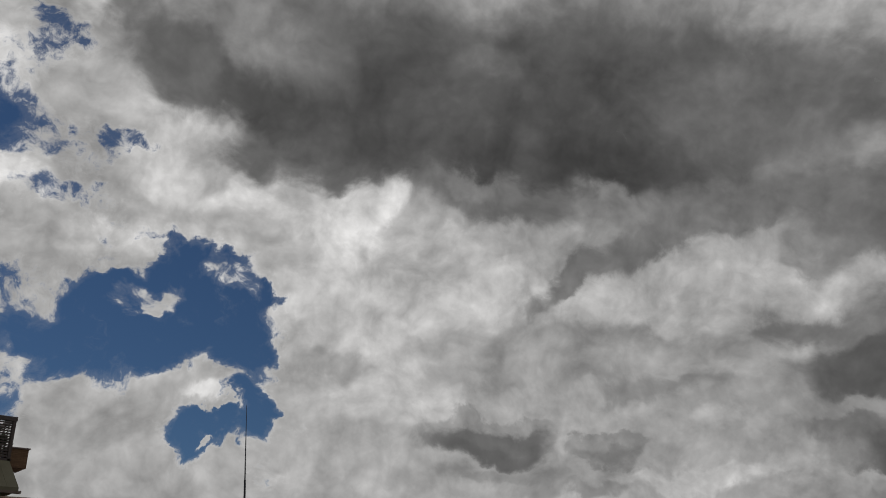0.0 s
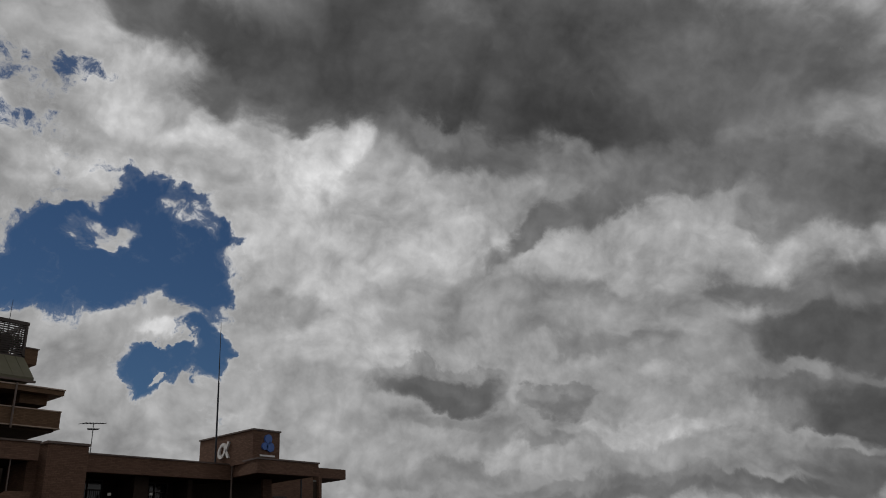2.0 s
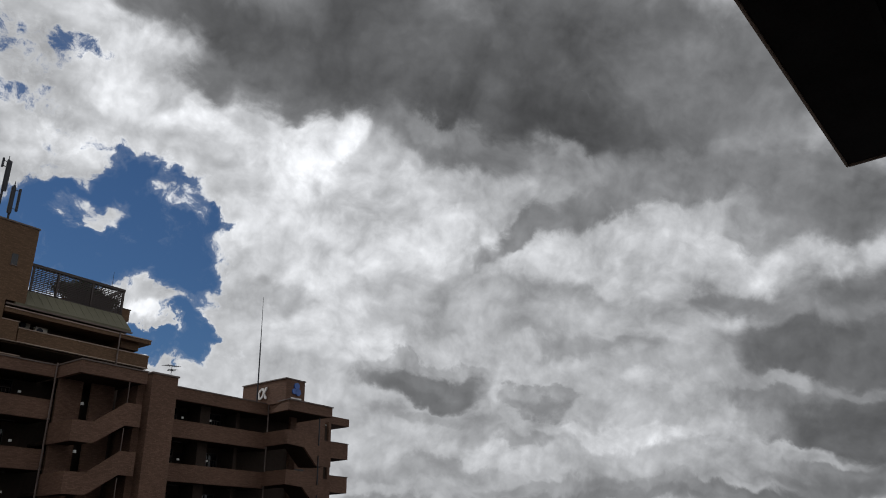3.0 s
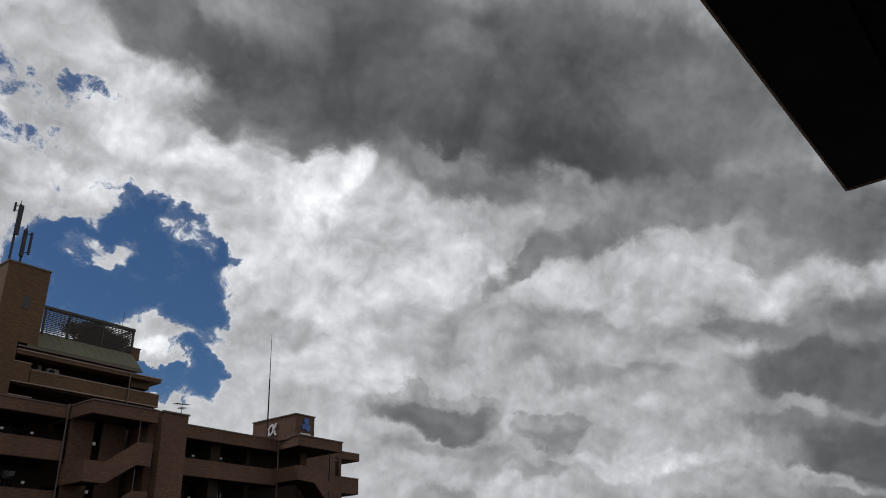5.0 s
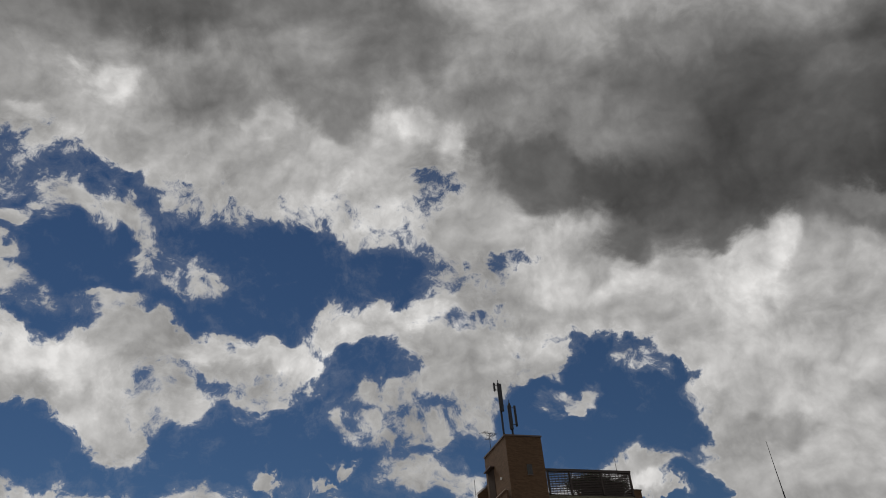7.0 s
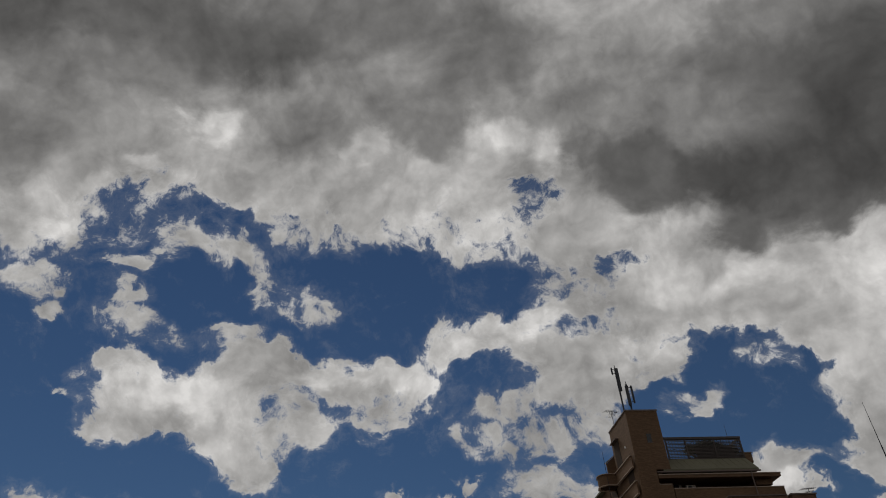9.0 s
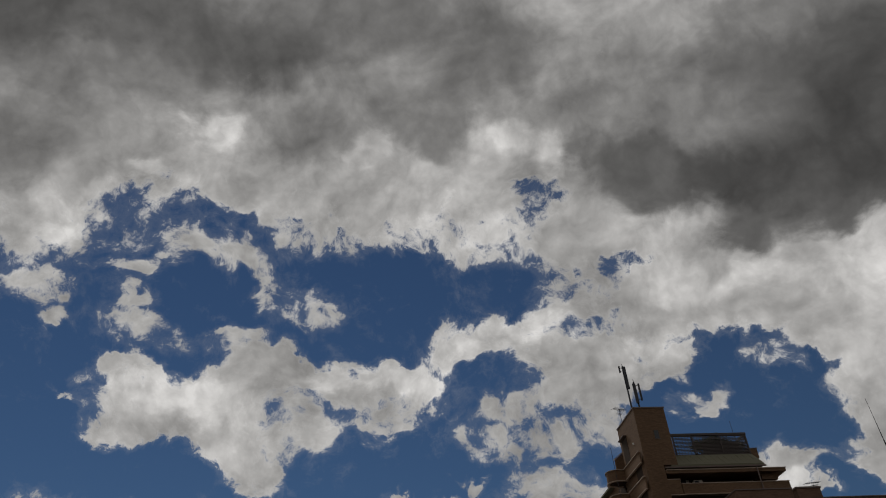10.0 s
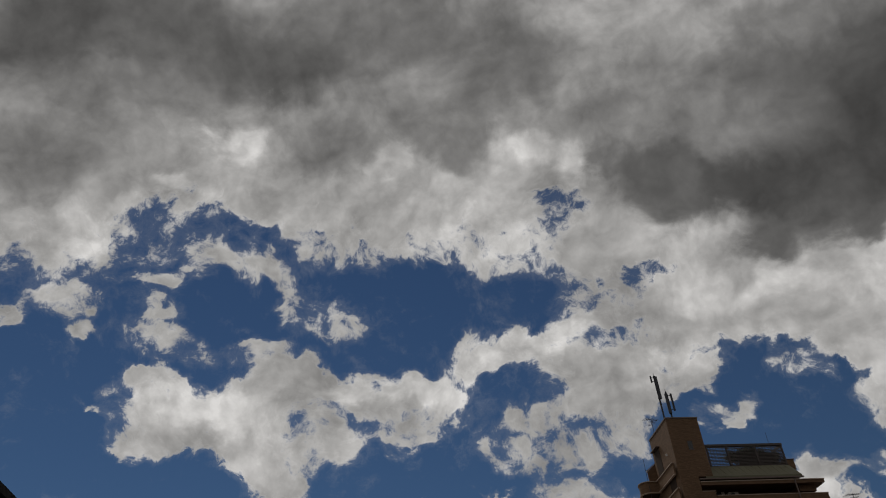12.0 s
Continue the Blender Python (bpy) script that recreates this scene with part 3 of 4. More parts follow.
for k, zt in enumerate(TOPS[:5]):
    zf = zt - 0.98
    for u in (13.7, 17.6, 22.6, 33.7, 37.4):
        gallery_window(u, zf + 1.0)
    for u in (19.3, 21.2, 34.9, 36.7):
        gallery_door(u, zf)
    for u, dz in ((21.9, 1.5), (23.6, 1.45), (34.6, 1.42), (36.9, 1.5)):
        lamp = block("gallery_lamp", (u - .07, u + .07, 48.55, 48.65, zf + dz, zf + dz + .12), LAMP, flats, "small white lamp")
    for u in (18.0, 23.0, 34.0, 38.8):
        block("ceiling_light", (u - .35, u + .35, 48.0, 48.12, zf + 2.46, zf + 2.52), FRAME, flats)

# free-standing wall between the stair bay and the right wing
fin = block("fin_wall", (29.3, 31.1, BAY, 47.4, -EYE, 12.1), TILE, flats)
block("coping", (29.24, 31.16, BAY - .06, 47.45, 12.1, 12.2), PIPE, fin)
block("link_wall", (28.85, 29.3, 45.3, 47.4, -EYE, 11.95), TILE, flats)

# first stair bay
bm = bmesh.new()
ribbon(bm, [(24.75, 47.0), (24.75, BAY), (28.95, BAY)], -0.25, 11.36, 12.07)
bay = part("bay_fascia", bm, TILE, flats)
bm = bmesh.new()
ribbon(bm, [(24.69, 47.0), (24.69, BAY - .06), (28.98, BAY - .06)], -0.36, 12.07, 12.15)
part("coping", bm, PIPE, bay)
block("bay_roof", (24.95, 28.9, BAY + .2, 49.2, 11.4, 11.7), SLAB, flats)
block("bay_back_wall", (26.9, 28.35, 46.85, 47.05, -EYE, 11.4), TILE, flats)
block("bay_back_wall", (24.9, 26.35, 46.9, 47.1, -EYE, 11.4), TILE, flats)
for k in range(8):
    s = -PITCH * k
    bm = bmesh.new()
    prism(bm, [(24.75, 8.8 + s), (26.0, 8.8 + s), (27.85, 10.12 + s), (28.82, 10.12 + s), (28.82, 8.82 + s), (27.9, 8.82 + s), (26.1, 7.65 + s), (24.75, 7.65 + s)], "v", BAY, BAY + .15)
    flight = part("stair_parapet", bm, TILE, flats)
    block("parapet_return", (24.75, 24.9, BAY + .15, 47.0, 7.65 + s, 8.8 + s), TILE, flight)
    bm = bmesh.new()
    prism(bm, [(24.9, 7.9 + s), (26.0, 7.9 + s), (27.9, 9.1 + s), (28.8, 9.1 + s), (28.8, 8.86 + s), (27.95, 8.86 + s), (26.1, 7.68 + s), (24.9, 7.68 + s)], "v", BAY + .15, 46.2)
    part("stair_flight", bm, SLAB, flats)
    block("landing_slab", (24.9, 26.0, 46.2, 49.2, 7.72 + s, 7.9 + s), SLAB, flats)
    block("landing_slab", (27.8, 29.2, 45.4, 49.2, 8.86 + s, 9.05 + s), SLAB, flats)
    bm = bmesh.new()
    rod(bm, (27.9, BAY + .1, 10.1 + s), (27.9, BAY + .1, 11.4 + s), .03)
    part("stair_post", bm, PIPE, flats)
    if k < 4:
        block("stair_lamp", (26.52, 26.66, 47.1, 47.2, 10.12 + s, 10.28 + s), LAMP, flats, "small white lamp")

# second stair bay, under the sign box
bm = bmesh.new()
ribbon(bm, [(40.7, 47.0), (40.45, BAY), (44.9, BAY)], -0.25, 11.5, 12.2)
bay = part("bay_fascia", bm, TILE, flats)
bm = bmesh.new()
ribbon(bm, [(40.64, 47.0), (40.39, BAY - .06), (44.96, BAY - .06)], -0.36, 12.2, 12.28)
part("coping", bm, PIPE, bay)
block("bay_roof", (40.7, 44.9, BAY + .2, 49.2, 11.54, 11.8), SLAB, flats)
block("bay_back_wall", (42.6, 43.2, 46.6, 46.8, -EYE, 11.5), TILE, flats)
for k in range(8):
    s = -PITCH * k
    bm = bmesh.new()
    prism(bm, [(40.5, 10.13 + s), (42.7, 10.1 + s), (43.15, 9.78 + s), (44.9, 9.72 + s), (44.9, 7.9 + s), (43.45, 7.85 + s), (42.15, 9.05 + s), (40.5, 9.15 + s)], "v", BAY, BAY + .15)
    flight = part("stair_parapet", bm, TILE, flats)
    block("parapet_return", (40.5, 40.65, BAY + .15, 47.0, 9.15 + s, 10.13 + s), TILE, flight)
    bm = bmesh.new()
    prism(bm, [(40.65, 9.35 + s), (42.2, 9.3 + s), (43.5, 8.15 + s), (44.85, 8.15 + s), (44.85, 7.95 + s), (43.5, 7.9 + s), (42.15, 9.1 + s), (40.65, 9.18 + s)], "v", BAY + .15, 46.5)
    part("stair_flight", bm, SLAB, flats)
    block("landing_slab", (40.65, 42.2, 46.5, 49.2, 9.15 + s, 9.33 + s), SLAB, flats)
    if k < 4:
        w = block("window", (45.3, 46.3, 48.84, 48.9, 9.6 + s, 10.8 + s), GLASS, flats)
        block("window_frame", (45.25, 46.35, 48.8, 48.86, 10.8 + s, 10.87 + s), FRAME, w)
        bm = bmesh.new()
        rod(bm, (43.55, BAY - .04, 9.3 + s), (43.55, BAY - .04, 11.3 + s), .045)
        part("stair_post", bm, DARK, flats)

block("bay_end_wall", (44.9, 48.6, 48.9, 49.15, -EYE, 12.55), TILE, flats)

# balconies at the far end
for k in range(7):
    s = -PITCH * k
    bm = bmesh.new()
    ribbon(bm, [(48.6, 49.5), (52.1, 49.5), (52.1, 53.5)], -0.15, 9.46 + s, 10.73 + s)
    bal = part("end_balcony", bm, TILE, flats)
    block("coping", (48.6, 52.14, 49.46, 49.68, 10.73 + s, 10.78 + s), PIPE, bal)
    block("floor_slab", (49.2, 51.95, 49.65, 53.5, 9.46 + s, 9.62 + s), SLAB, flats)
    block("balcony_wall", (49.45, 50.3, 50.6, 53.4, 9.62 + s, 12.16 + s), TILE, flats)
block("end_balcony_roof", (48.6, 52.15, 49.45, 53.6, 12.2, 12.85), TILE, flats, soften=0.02)

# drainpipes with their brackets
for u, v, z1 in ((24.62, 46.9, 12.2), (40.6, 46.86, 12.35), (30.0, 49.9, 15.75)):
    bm = bmesh.new()
    z0 = 13.6 if z1 > 15 else -EYE
    rod(bm, (u, v, z0), (u, v, z1), .05, sides=10)
    pipe = part("drainpipe", bm, PIPE, flats)
    if z1 < 15:
        bm = bmesh.new()
        for k in range(8):
            box(bm, u - .08, u + .08, v - .07, v + .14, 9.0 - PITCH * k, 9.06 - PITCH * k)
        part("bracket", bm, PIPE, pipe)

# upper storeys, set back
UP = 50.0
block("upper_wall", (21.05, 30.3, 52.4, 61.4, 12.0, 17.3), TILE_WARM, flats)
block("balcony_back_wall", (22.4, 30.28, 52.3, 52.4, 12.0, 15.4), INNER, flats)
bm = bmesh.new()
box(bm, 21.0, 22.46, UP, 54.3, 12.0, 16.11)
tower = part("tower_shaft", bm, TILE_WARM, flats)
bm = bmesh.new()
prism(bm, [(22.46, 16.11), (23.62, 16.11), (23.62, 20.93), (21.0, 20.93), (21.0, 16.11)], "v", UP, 54.3)
head = part("tower_head", bm, TILE_WARM, flats)
bm = bmesh.new()
box(bm, 20.95, 23.67, UP - .05, 54.35, 20.93, 21.03)
part("coping", bm, PIPE, head)
w = block("window", (22.3, 22.68, UP - .012, UP + .05, 18.3, 19.0), GLASS, flats)
block("window_sill", (22.26, 22.72, UP - .05, UP, 18.25, 18.3), PIPE, w)
# flat dark plate in place of the shade inside an open doorway
d = block("dark_roof_doorway", (20.975, 21.05, 52.7, 53.9, 17.6, 19.7), INNER, flats)
block("door_hood", (20.7, 21.0, 52.6, 54.0, 19.7, 19.78), PIPE, d)
block("wall_lamp", (20.9, 21.0, 51.35, 51.43, 18.4, 18.55), LAMP, flats, "small white lamp")

# curved side stairs of the tower
for zb, zt in ((16.45, 17.32), (14.4, 15.32), (12.4, 13.3)):
    arc = [(19.55 + .6 - .6 * math.cos(a), 54.2 + .6 - .6 * math.sin(a)) for a in [math.pi / 2 * (1 - i / 6) for i in range(7)]]
    way = [(20.88, 50.25), (20.88, 54.2)] + arc + [(19.7, 55.3), (21.0, 55.5)]
    bm = bmesh.new()
    ribbon(bm, way, -0.13, zb, zt)
    curve = part("curved_parapet", bm, TILE_WARM, flats)
    for z in (zb - .05, zt):
        bm = bmesh.new()
        ribbon(bm, [(x - .03 if x < 20.9 else x, y - .03) for x, y in way], -0.19, z, z + .055)
        part("coping", bm, COPING, curve)
    bm = bmesh.new()
    prism(bm, [(20.9, 54.3), (20.0, 54.35), (19.7, 54.9), (19.85, 55.2), (21.0, 55.4)], "z", zb, zb + .15)
    part("landing_slab", bm, SLAB, flats)
# dark plates stand in for the shaded openings beside the stairs
for z in (15.4, 13.4):
    block("dark_stair_doorway", (20.99, 21.045, 50.9, 52.2, z, z + 1.2), INNER, flats)
    block("dark_stair_doorway", (20.99, 21.045, 55.2, 56.4, z, z + 1.3), INNER, flats)
bm = bmesh.new()
prism(bm, [(20.5, 17.3), (20.5, 18.58), (21.28, 19.18), (21.9, 18.45), (21.9, 17.3)], "v", 55.0, 55.15)
stairhead = part("stairhead_wall", bm, TILE_WARM, flats)
bm = bmesh.new()
prism(bm, [(20.45, 18.58), (21.27, 19.21), (21.95, 18.45), (21.95, 18.52), (21.28, 19.28), (20.45, 18.66)], "v", 54.95, 55.2)
part("coping", bm, COPING, stairhead)

# green sheet skirts of the top storey
bm = bmesh.new()
prism(bm, [(UP, 15.95), (UP, 16.1), (51.4, 17.42), (60.5, 17.42), (60.5, 15.95)], "u", 23.05, 30.8)
skirt = part("mansard", bm, MANSARD, flats, "pale green sheet metal skirt")
bm = bmesh.new()
for i in range(14):
    u = 23.2 + i * .55
    prism(bm, [(UP - .01, 16.1), (51.39, 17.44), (51.41, 17.41), (UP, 16.06)], "u", u, u + .02)
part("sheet_seam", bm, MANSARD, skirt)
bm = bmesh.new()
prism(bm, [(20.6, 17.2), (20.6, 17.35), (22.0, 18.55), (23.5, 18.55), (23.5, 17.2)], "v", 57.6, 61.7)
part("mansard", bm, MANSARD, flats, "pale green sheet metal skirt")
eaves = block("eaves_slab", (22.5, 32.42, UP - .02, 55.5, 15.42, 15.66), TILE_WARM, flats)
block("coping", (22.5, 32.46, UP - .07, 55.5, 15.66, 15.72), COPING, eaves)
block("gutter", (22.5, 30.9, UP - .05, UP + .1, 15.86, 15.96), PIPE, eaves)
block("eaves_beam", (22.5, 31.85, 51.9, 52.25, 15.1, 15.42), INNER, flats)
block("eaves_bracket", (30.5, 31.85, 50.5, 52.25, 14.95, 15.42), TILE_WARM, flats)
bm = bmesh.new()
ribbon(bm, [(23.55, UP), (32.38, UP), (32.38, 55.0)], -0.15, 13.79, 14.58)
par = part("upper_parapet", bm, TILE_WARM, flats)
for z in (13.74, 14.58):
    bm = bmesh.new()
    ribbon(bm, [(23.55, UP - .03), (32.41, UP - .03), (32.41, 55.0)], -0.2, z, z + .055)
    part("coping", bm, COPING, par)
block("floor_slab", (22.4, 32.2, UP + .15, 55.0, 13.62, 13.79), SLAB, flats)
short = block("upper_parapet", (22.46, 23.5, UP + .05, UP + .2, 13.79, 14.95), TILE_WARM, flats)
block("coping", (22.46, 23.53, UP + .02, UP + .23, 14.95, 15.0), COPING, short)
block("coping", (22.46, 23.53, UP + .02, UP + .23, 13.74, 13.79), COPING, short)
low = block("lower_parapet", (22.3, 23.9, UP + .1, UP + .25, 12.1, 12.95), TILE_WARM, flats)
block("coping", (22.3, 23.93, UP + .07, UP + .28, 12.95, 13.0), COPING, low)
for u in (26.6, 28.0, 29.3):
    w = block("window", (u - .55, u + .55, 52.24, 52.3, 13.8, 15.3), GLASS, flats)
    block("window_frame", (u - .03, u + .03, 52.2, 52.25, 13.8, 15.3), FRAME, w)

# sign box on the second bay
box_top = block("sign_box", (40.53, 42.4, 45.1, 49.73, 12.1, 13.8), TILE, flats)
bm = bmesh.new()
box(bm, 40.47, 42.46, 45.04, 49.79, 13.8, 13.88)
part("coping", bm, PIPE, box_top)

# ---- things on the building ----
sign = thing("wall_sign", (40.5, 47.5, 12.5), "white looped letter-shaped logo on the sign box side", "sign")
bm = bmesh.new()
n = 22
ringv = []
for i in range(n):
    a = 2 * math.pi * i / n
    ringv.append([(47.62 + rx * math.cos(a) - .25 * rz * math.sin(a), 12.98 + rz * math.sin(a)) for rx, rz in ((.33, .42), (.18, .26))])
for i in range(n):
    (o0, i0), (o1, i1) = ringv[i], ringv[(i + 1) % n]
    prism(bm, [o0, o1, i1, i0], "u", 40.42, 40.52)
prism(bm, [(47.46, 12.85), (47.3, 12.85), (46.98, 13.42), (47.16, 13.45)], "u", 40.43, 40.52)
prism(bm, [(47.42, 12.98), (47.25, 12.98), (47.0, 12.56), (47.18, 12.56)], "u", 40.43, 40.52)
part("logo_shape", bm, WHITE, sign)

sign = thing("wall_sign", (41.5, 45.1, 12.4), "blue rounded logo with a pale bar beneath", "sign")
bm = bmesh.new()
for cu, cz, r in ((41.53, 13.38, .25), (41.3, 12.98, .2), (41.68, 12.95, .26)):
    bmesh.ops.create_cone(bm, cap_ends=True, segments=20, radius1=r, radius2=r, depth=.1, matrix=Matrix.Translation((cu, 45.05, cz)) @ Matrix.Rotation(math.pi / 2, 4, "X"))
box(bm, 41.4, 41.7, 45.012, 45.1, 12.85, 13.3)
part("logo_shape", bm, BLUE, sign)
bm = bmesh.new()
box(bm, 41.02, 42.06, 45.06, 45.1, 12.44, 12.53)
part("lettering_bar", bm, WHITE, sign)

mast = thing("lightning_mast", (39.66, 47.1, 12.0), "tall thin dark lightning mast on the roof", "mast")
bm = bmesh.new()
rod(bm, (39.66, 47.1, 12.0), (39.6, 47.1, 16.6), .055, .045)
part("pole", bm, DARK, mast)
bm = bmesh.new()
rod(bm, (39.6, 47.1, 16.5), (39.54, 47.1, 20.15), .034, .012)
part("tip_rod", bm, DARK, mast)


def yagi(u, v, z0, z1, turn, size=1.0):
    a = thing("tv_antenna", (u, v, z0), "thin metal television antenna on a roof pole", "antenna", group="television antennas")
    bm = bmesh.new()
    rod(bm, (u, v, z0), (u, v, z1), .02)
    part("pole", bm, DARK, a)
    bm = bmesh.new()
    for z, half, count in ((z1 - .03, .65, 7), (z1 - .32 * size, .5, 4)):
        d = Vector((math.cos(turn), math.sin(turn), .12))
        rod(bm, Vector((u, v, z)) - d * half * size, Vector((u, v, z)) + d * half * size, .02)
        s = Vector((-math.sin(turn), math.cos(turn), 0))
        for i in range(count):
            c = Vector((u, v, z)) + d * half * size * (2 * i / (count - 1) - 1)
            ln = (.3 - .02 * i) * size
            rod(bm, c - s * ln, c + s * ln, .014, sides=5)
        turn += .9
    part("boom", bm, DARK, a)


yagi(33.6, 49.0, 12.0, 14.05, .2)
yagi(21.3, 53.6, 21.03, 22.6, .5, 1.1)


def cell_antenna(u, v, z0, z1, panels):
    a = thing("cell_antenna", (u, v, z0), "dark panel antenna on a steel pole atop the tower", "antenna", group="panel antennas")
    bm = bmesh.new()
    rod(bm, (u, v, z0), (u, v, z1), .075)
    rod(bm, (u, v, z1), (u, v, z1 + .25), .025)
    part("pole", bm, DARK, a)
    for du, p0, p1, w in panels:
        bm = bmesh.new()
        box(bm, u + du - w, u + du + w, v - .2, v - .06, p0, p1)
        part("panel", bm, DARK, a, soften=.03)
        for z in (p0 + .15, p1 - .15):
            bm = bmesh.new()
            rod(bm, (u, v, z), (u + du, v - .12, z), .025)
            part("bracket", bm, DARK, a)
    return a


c1 = cell_antenna(21.12, 50.4, 21.03, 25.0, [(0.02, 22.8, 24.9, .15), (-.36, 24.3, 24.95, .06)])
c2 = cell_antenna(21.78, 50.4, 21.03, 23.5, [(-.08, 21.5, 23.3, .13), (.32, 21.75, 23.3, .075)])
pole = thing("roof_pole", (20.0, 54.1, 17.4), "thin dark pole on the curved stair", "pole", group="thin poles")
bm = bmesh.new()
rod(bm, (20.0, 54.1, 15.0), (20.0, 54.1, 19.3), .03, .015)
part("pole", bm, DARK, pole)
pole = thing("roof_pole", (29.9, 51.6, 19.2), "thin dark pole behind the roof screen", "pole", group="thin poles")
bm = bmesh.new()
rod(bm, (29.9, 51.65, 17.42), (29.93, 51.65, 20.4), .025, .012)
part("pole", bm, DARK, pole)
pole = thing("roof_pole", (20.6, 58.6, 17.4), "thin dark pole behind the roof skirt", "pole", group="thin poles")
bm = bmesh.new()
rod(bm, (20.9, 58.6, 17.3), (20.9, 58.6, 18.6), .02, .012)
part("pole", bm, DARK, pole)

# louvred screen on the top roof
screen = thing("roof_screen", (27.6, 51.5, 17.42), "dark brown louvred screen along the top roof", "screen")
for u in (24.45, 26.1, 28.5, 30.78):
    block("post", (u - .06, u + .06, 51.46, 51.58, 17.42, 19.2), SCREEN, screen)
block("top_rail", (24.3, 30.87, 51.44, 51.6, 19.12, 19.3), SCREEN, screen)
block("bottom_rail", (24.3, 30.87, 51.46, 51.56, 17.42, 17.52), SCREEN, screen)
slat = block("slat", (24.4, 30.8, 51.49, 51.52, 17.6, 17.66), SCREEN, screen)
for i in range(1, 13):
    s = slat.copy()
    scene.collection.objects.link(s)
    s.location.z += i * .118
bar = block("upright", (24.7, 24.735, 51.52, 51.55, 17.5, 19.15), SCREEN, screen)
for i in range(1, 24):
    s = bar.copy()
    scene.collection.objects.link(s)
    s.location.x += i * .26
bm = bmesh.new()
box(bm, 30.75, 30.85, 51.55, 55.0, 19.12, 19.3)
for i in range(13):
    box(bm, 30.79, 30.82, 51.55, 55.0, 17.6 + i * .118, 17.645 + i * .118)
part("side_slats", bm, SCREEN, screen)
block("screen_panel", (26.9, 30.1, 51.62, 51.66, 17.5, 18.55), SCREEN, screen)
tank = thing("roof_cabinet", (31.2, 52.5, 17.3), "small brown box at the end of the roof", "cabinet")
block("body", (30.95, 31.75, 52.0, 53.0, 17.3, 18.1), TILE_WARM, tank)
block("lid", (30.9, 31.8, 51.95, 53.05, 18.1, 18.16), PIPE, tank)


def shrub(u, v, z, r, tall, count, seed):
    rng = random.Random(seed)
    a = thing("potted_shrub", (u, v, z), "dark leafy shrub in a planter behind the roof screen", "plant", group="roof garden shrubs")
    bm = bmesh.new()
    bmesh.ops.create_cone(bm, cap_ends=True, segments=12, radius1=.2, radius2=.28, depth=.4, matrix=Matrix.Translation((u, v, z + .2)))
    part("planter", bm, POT, a)
    bm = bmesh.new()
    tips = []
    for i in range(6):
        t = Vector((u + rng.uniform(-r, r) * .6, v + rng.uniform(-r, r) * .5, z + tall * rng.uniform(.55, .95)))
        rod(bm, (u, v, z + .35), t, .03, .01, 5)
        tips.append(t)
    part("stem", bm, BARK, a)
    bm = bmesh.new()
    for i in range(count):
        c = rng.choice(tips)
        d = Vector((rng.gauss(0, 1), rng.gauss(0, 1), rng.gauss(0, .8))) * r * .33
        p = c + d
        m = Matrix.Translation(p) @ Euler((rng.uniform(0, 6), rng.uniform(0, 6), rng.uniform(0, 6))).to_matrix().to_4x4()
        s = rng.uniform(.05, .1)
        f4 = [bm.verts.new(m @ Vector(q)) for q in ((-s, 0, 0), (0, -s * .45, s * .12), (s, 0, 0), (0, s * .45, s * .12))]
        bm.faces.new(f4)
    part("foliage", bm, LEAF, a)


for i, (u, r, tall) in enumerate(((27.1, .7, 1.4), (27.9, .8, 1.75), (28.6, .8, 1.85), (29.4, .65, 1.5), (30.2, .5, 1.2))):
    shrub(u, 52.4, 17.42, r, tall, 1500, 11 + i)


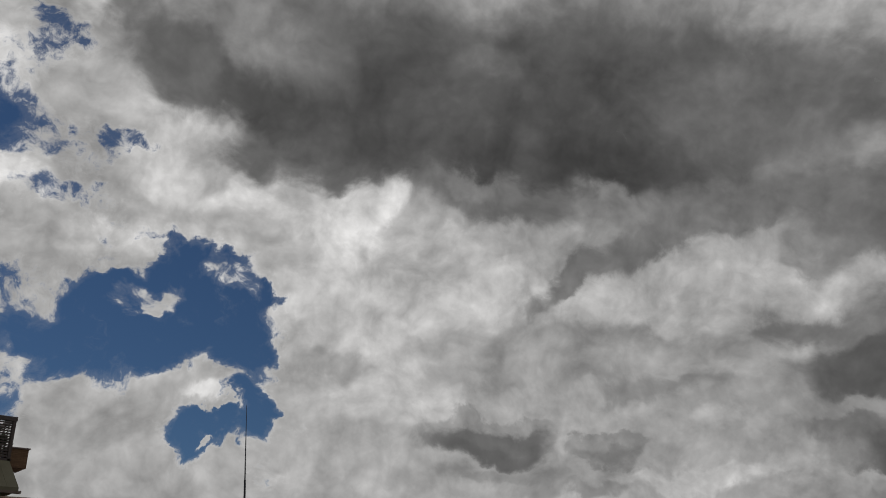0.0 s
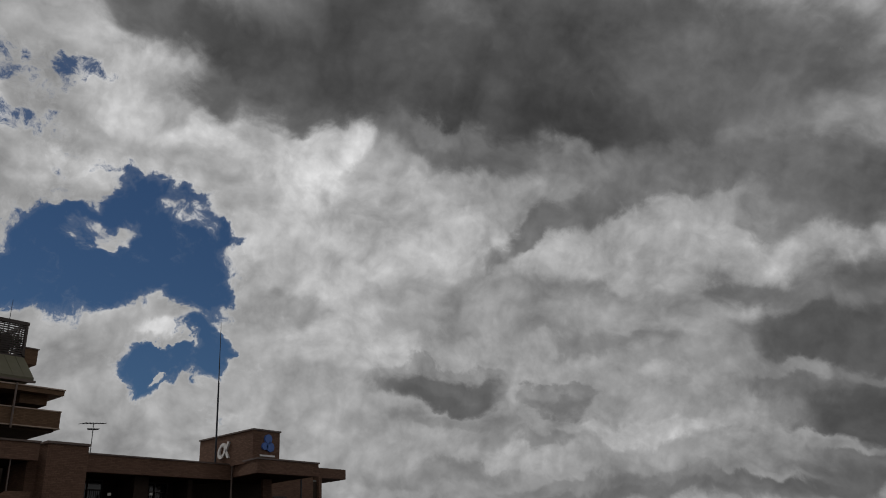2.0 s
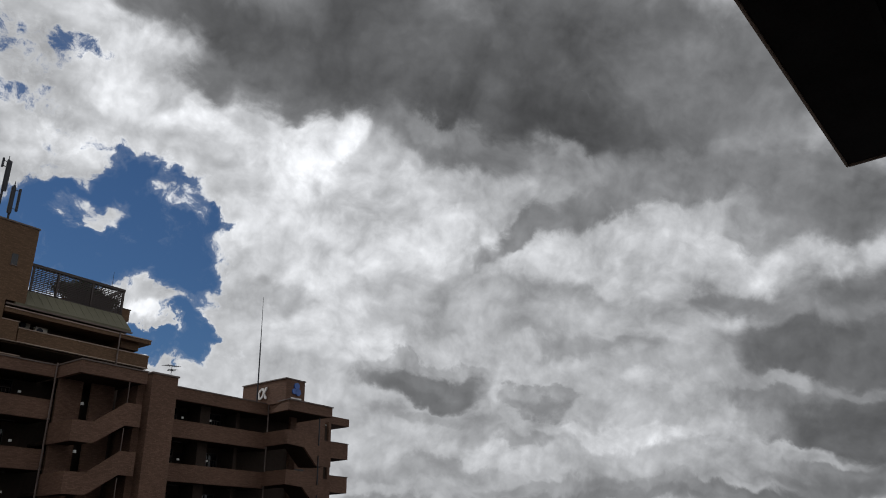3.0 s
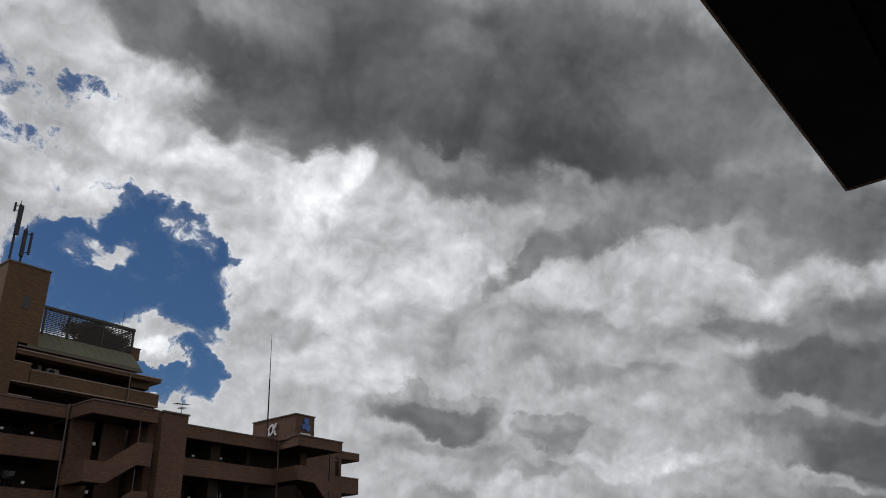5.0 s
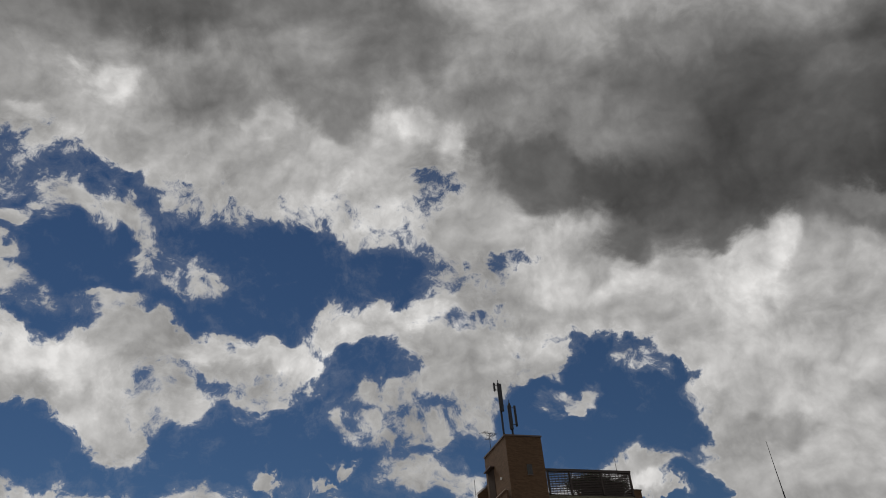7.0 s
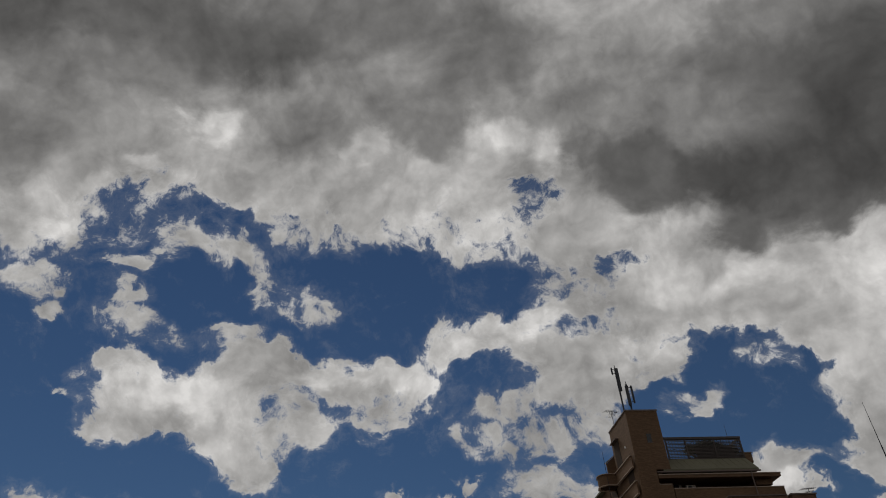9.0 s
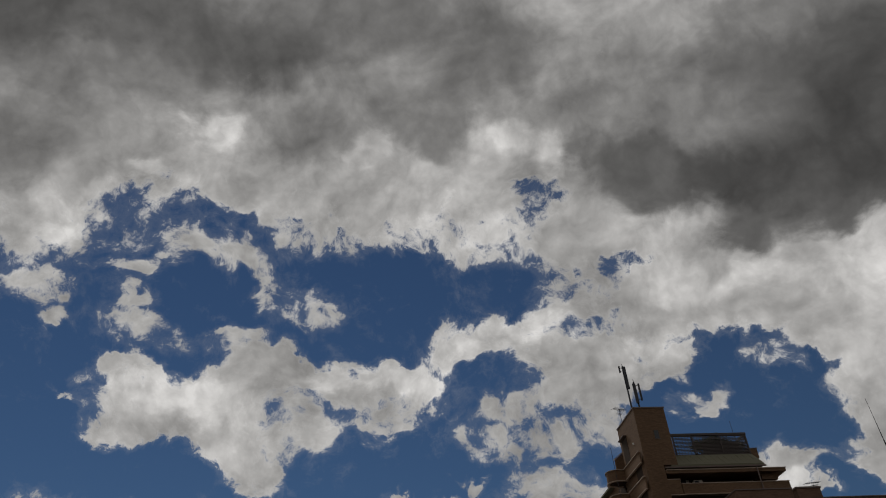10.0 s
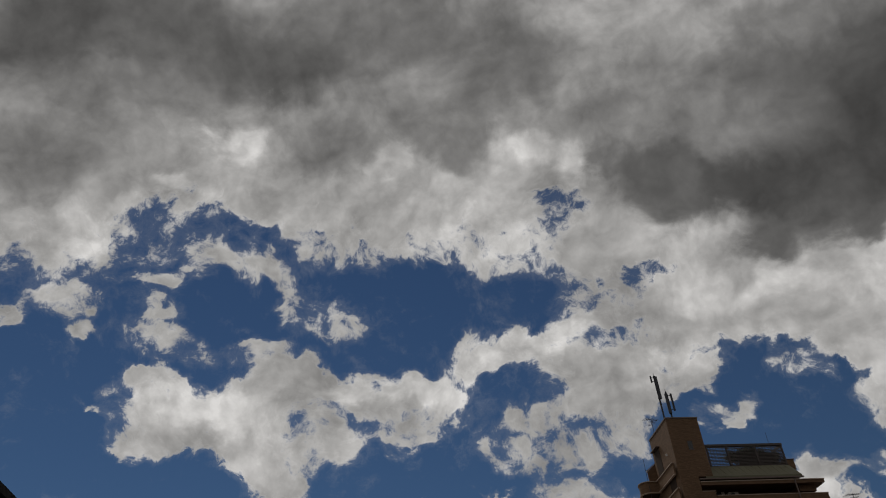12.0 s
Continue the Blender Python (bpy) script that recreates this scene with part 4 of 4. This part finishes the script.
def air_conditioner(u, v, z, wall=False):
    a = thing("air_conditioner", (u, v, z), "cream outdoor air conditioner unit on the upper balcony", "air conditioner", group="air conditioners")
    block("casing", (u - .38, u + .38, v, v + .28, z, z + .58), UNIT, a, soften=.02)
    bm = bmesh.new()
    bmesh.ops.create_cone(bm, cap_ends=True, segments=20, radius1=.21, radius2=.21, depth=.03, matrix=Matrix.Translation((u - .1, v - .01, z + .3)) @ Matrix.Rotation(math.pi / 2, 4, "X"))
    part("fan_grille", bm, DARK, a)
    bm = bmesh.new()
    if wall:
        box(bm, u - .3, u - .26, v, 52.3, z - .05, z)
        box(bm, u + .26, u + .3, v, 52.3, z - .05, z)
    else:
        box(bm, u - .3, u - .2, v, v + .28, 13.79, z)
        box(bm, u + .2, u + .3, v, v + .28, 13.79, z)
    part("bracket", bm, GREY, a)


air_conditioner(25.35, 50.95, 14.62)
air_conditioner(24.5, 51.5, 14.95, True)

rail = thing("roof_railing", (16.0, 48.4, 12.02), "thin dark railing along the main roof", "railing")
for u in (14.6, 15.65, 17.9, 20.0):
    bm = bmesh.new()
    rod(bm, (u, 48.5, 12.02), (u, 48.5, 13.0), .035)
    part("post", bm, DARK, rail)
bm = bmesh.new()
rod(bm, (14.6, 48.5, 12.72), (20.4, 48.5, 12.72), .025)
rod(bm, (14.6, 48.5, 12.98), (13.6, 48.5, 12.1), .025)
part("bar", bm, DARK, rail)

# ---- the near eave overhead, enlarged and set far off; its house is added ----
RX, RY, RZ = 50.9, 7.8, 22.0 + 12.0 - EYE
house = thing("enlarged_eave_house", (RX, RY, -EYE), "dark concrete eave from overhead, enlarged and set far off, on an added house", "building")
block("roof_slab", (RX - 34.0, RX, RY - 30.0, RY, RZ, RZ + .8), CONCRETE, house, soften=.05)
block("edge_lip", (RX - 34.0, RX + .1, RY, RY + .14, RZ - .12, RZ + .86), COPING, house, "weathered brown edge strip", soften=.03)
block("edge_lip", (RX, RX + .14, RY - 30.0, RY, RZ - .12, RZ + .86), COPING, house, "weathered brown edge strip", soften=.03)
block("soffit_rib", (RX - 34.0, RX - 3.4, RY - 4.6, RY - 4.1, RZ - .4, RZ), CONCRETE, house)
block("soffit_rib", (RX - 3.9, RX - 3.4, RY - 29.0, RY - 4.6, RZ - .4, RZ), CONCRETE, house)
# unseen body, added only to carry the slab
block("wall", (RX - 32.0, RX - 5.0, RY - 29.0, RY - 8.0, -EYE, RZ), RENDERED, house)
house.rotation_euler.z = radians(-3.2)

# ---- neighbour at the other side ----
side = thing("side_house", (-15, 6, -EYE), "dark flat-roofed house beside the lane", "building")
block("wall", (-20.0, -11.95, 1.0, 18.0, -EYE, 2.2), RENDERED, side)
block("roof", (-20.3, -11.7, 0.7, 18.3, 2.2, 2.45), CONCRETE, side, soften=.02)
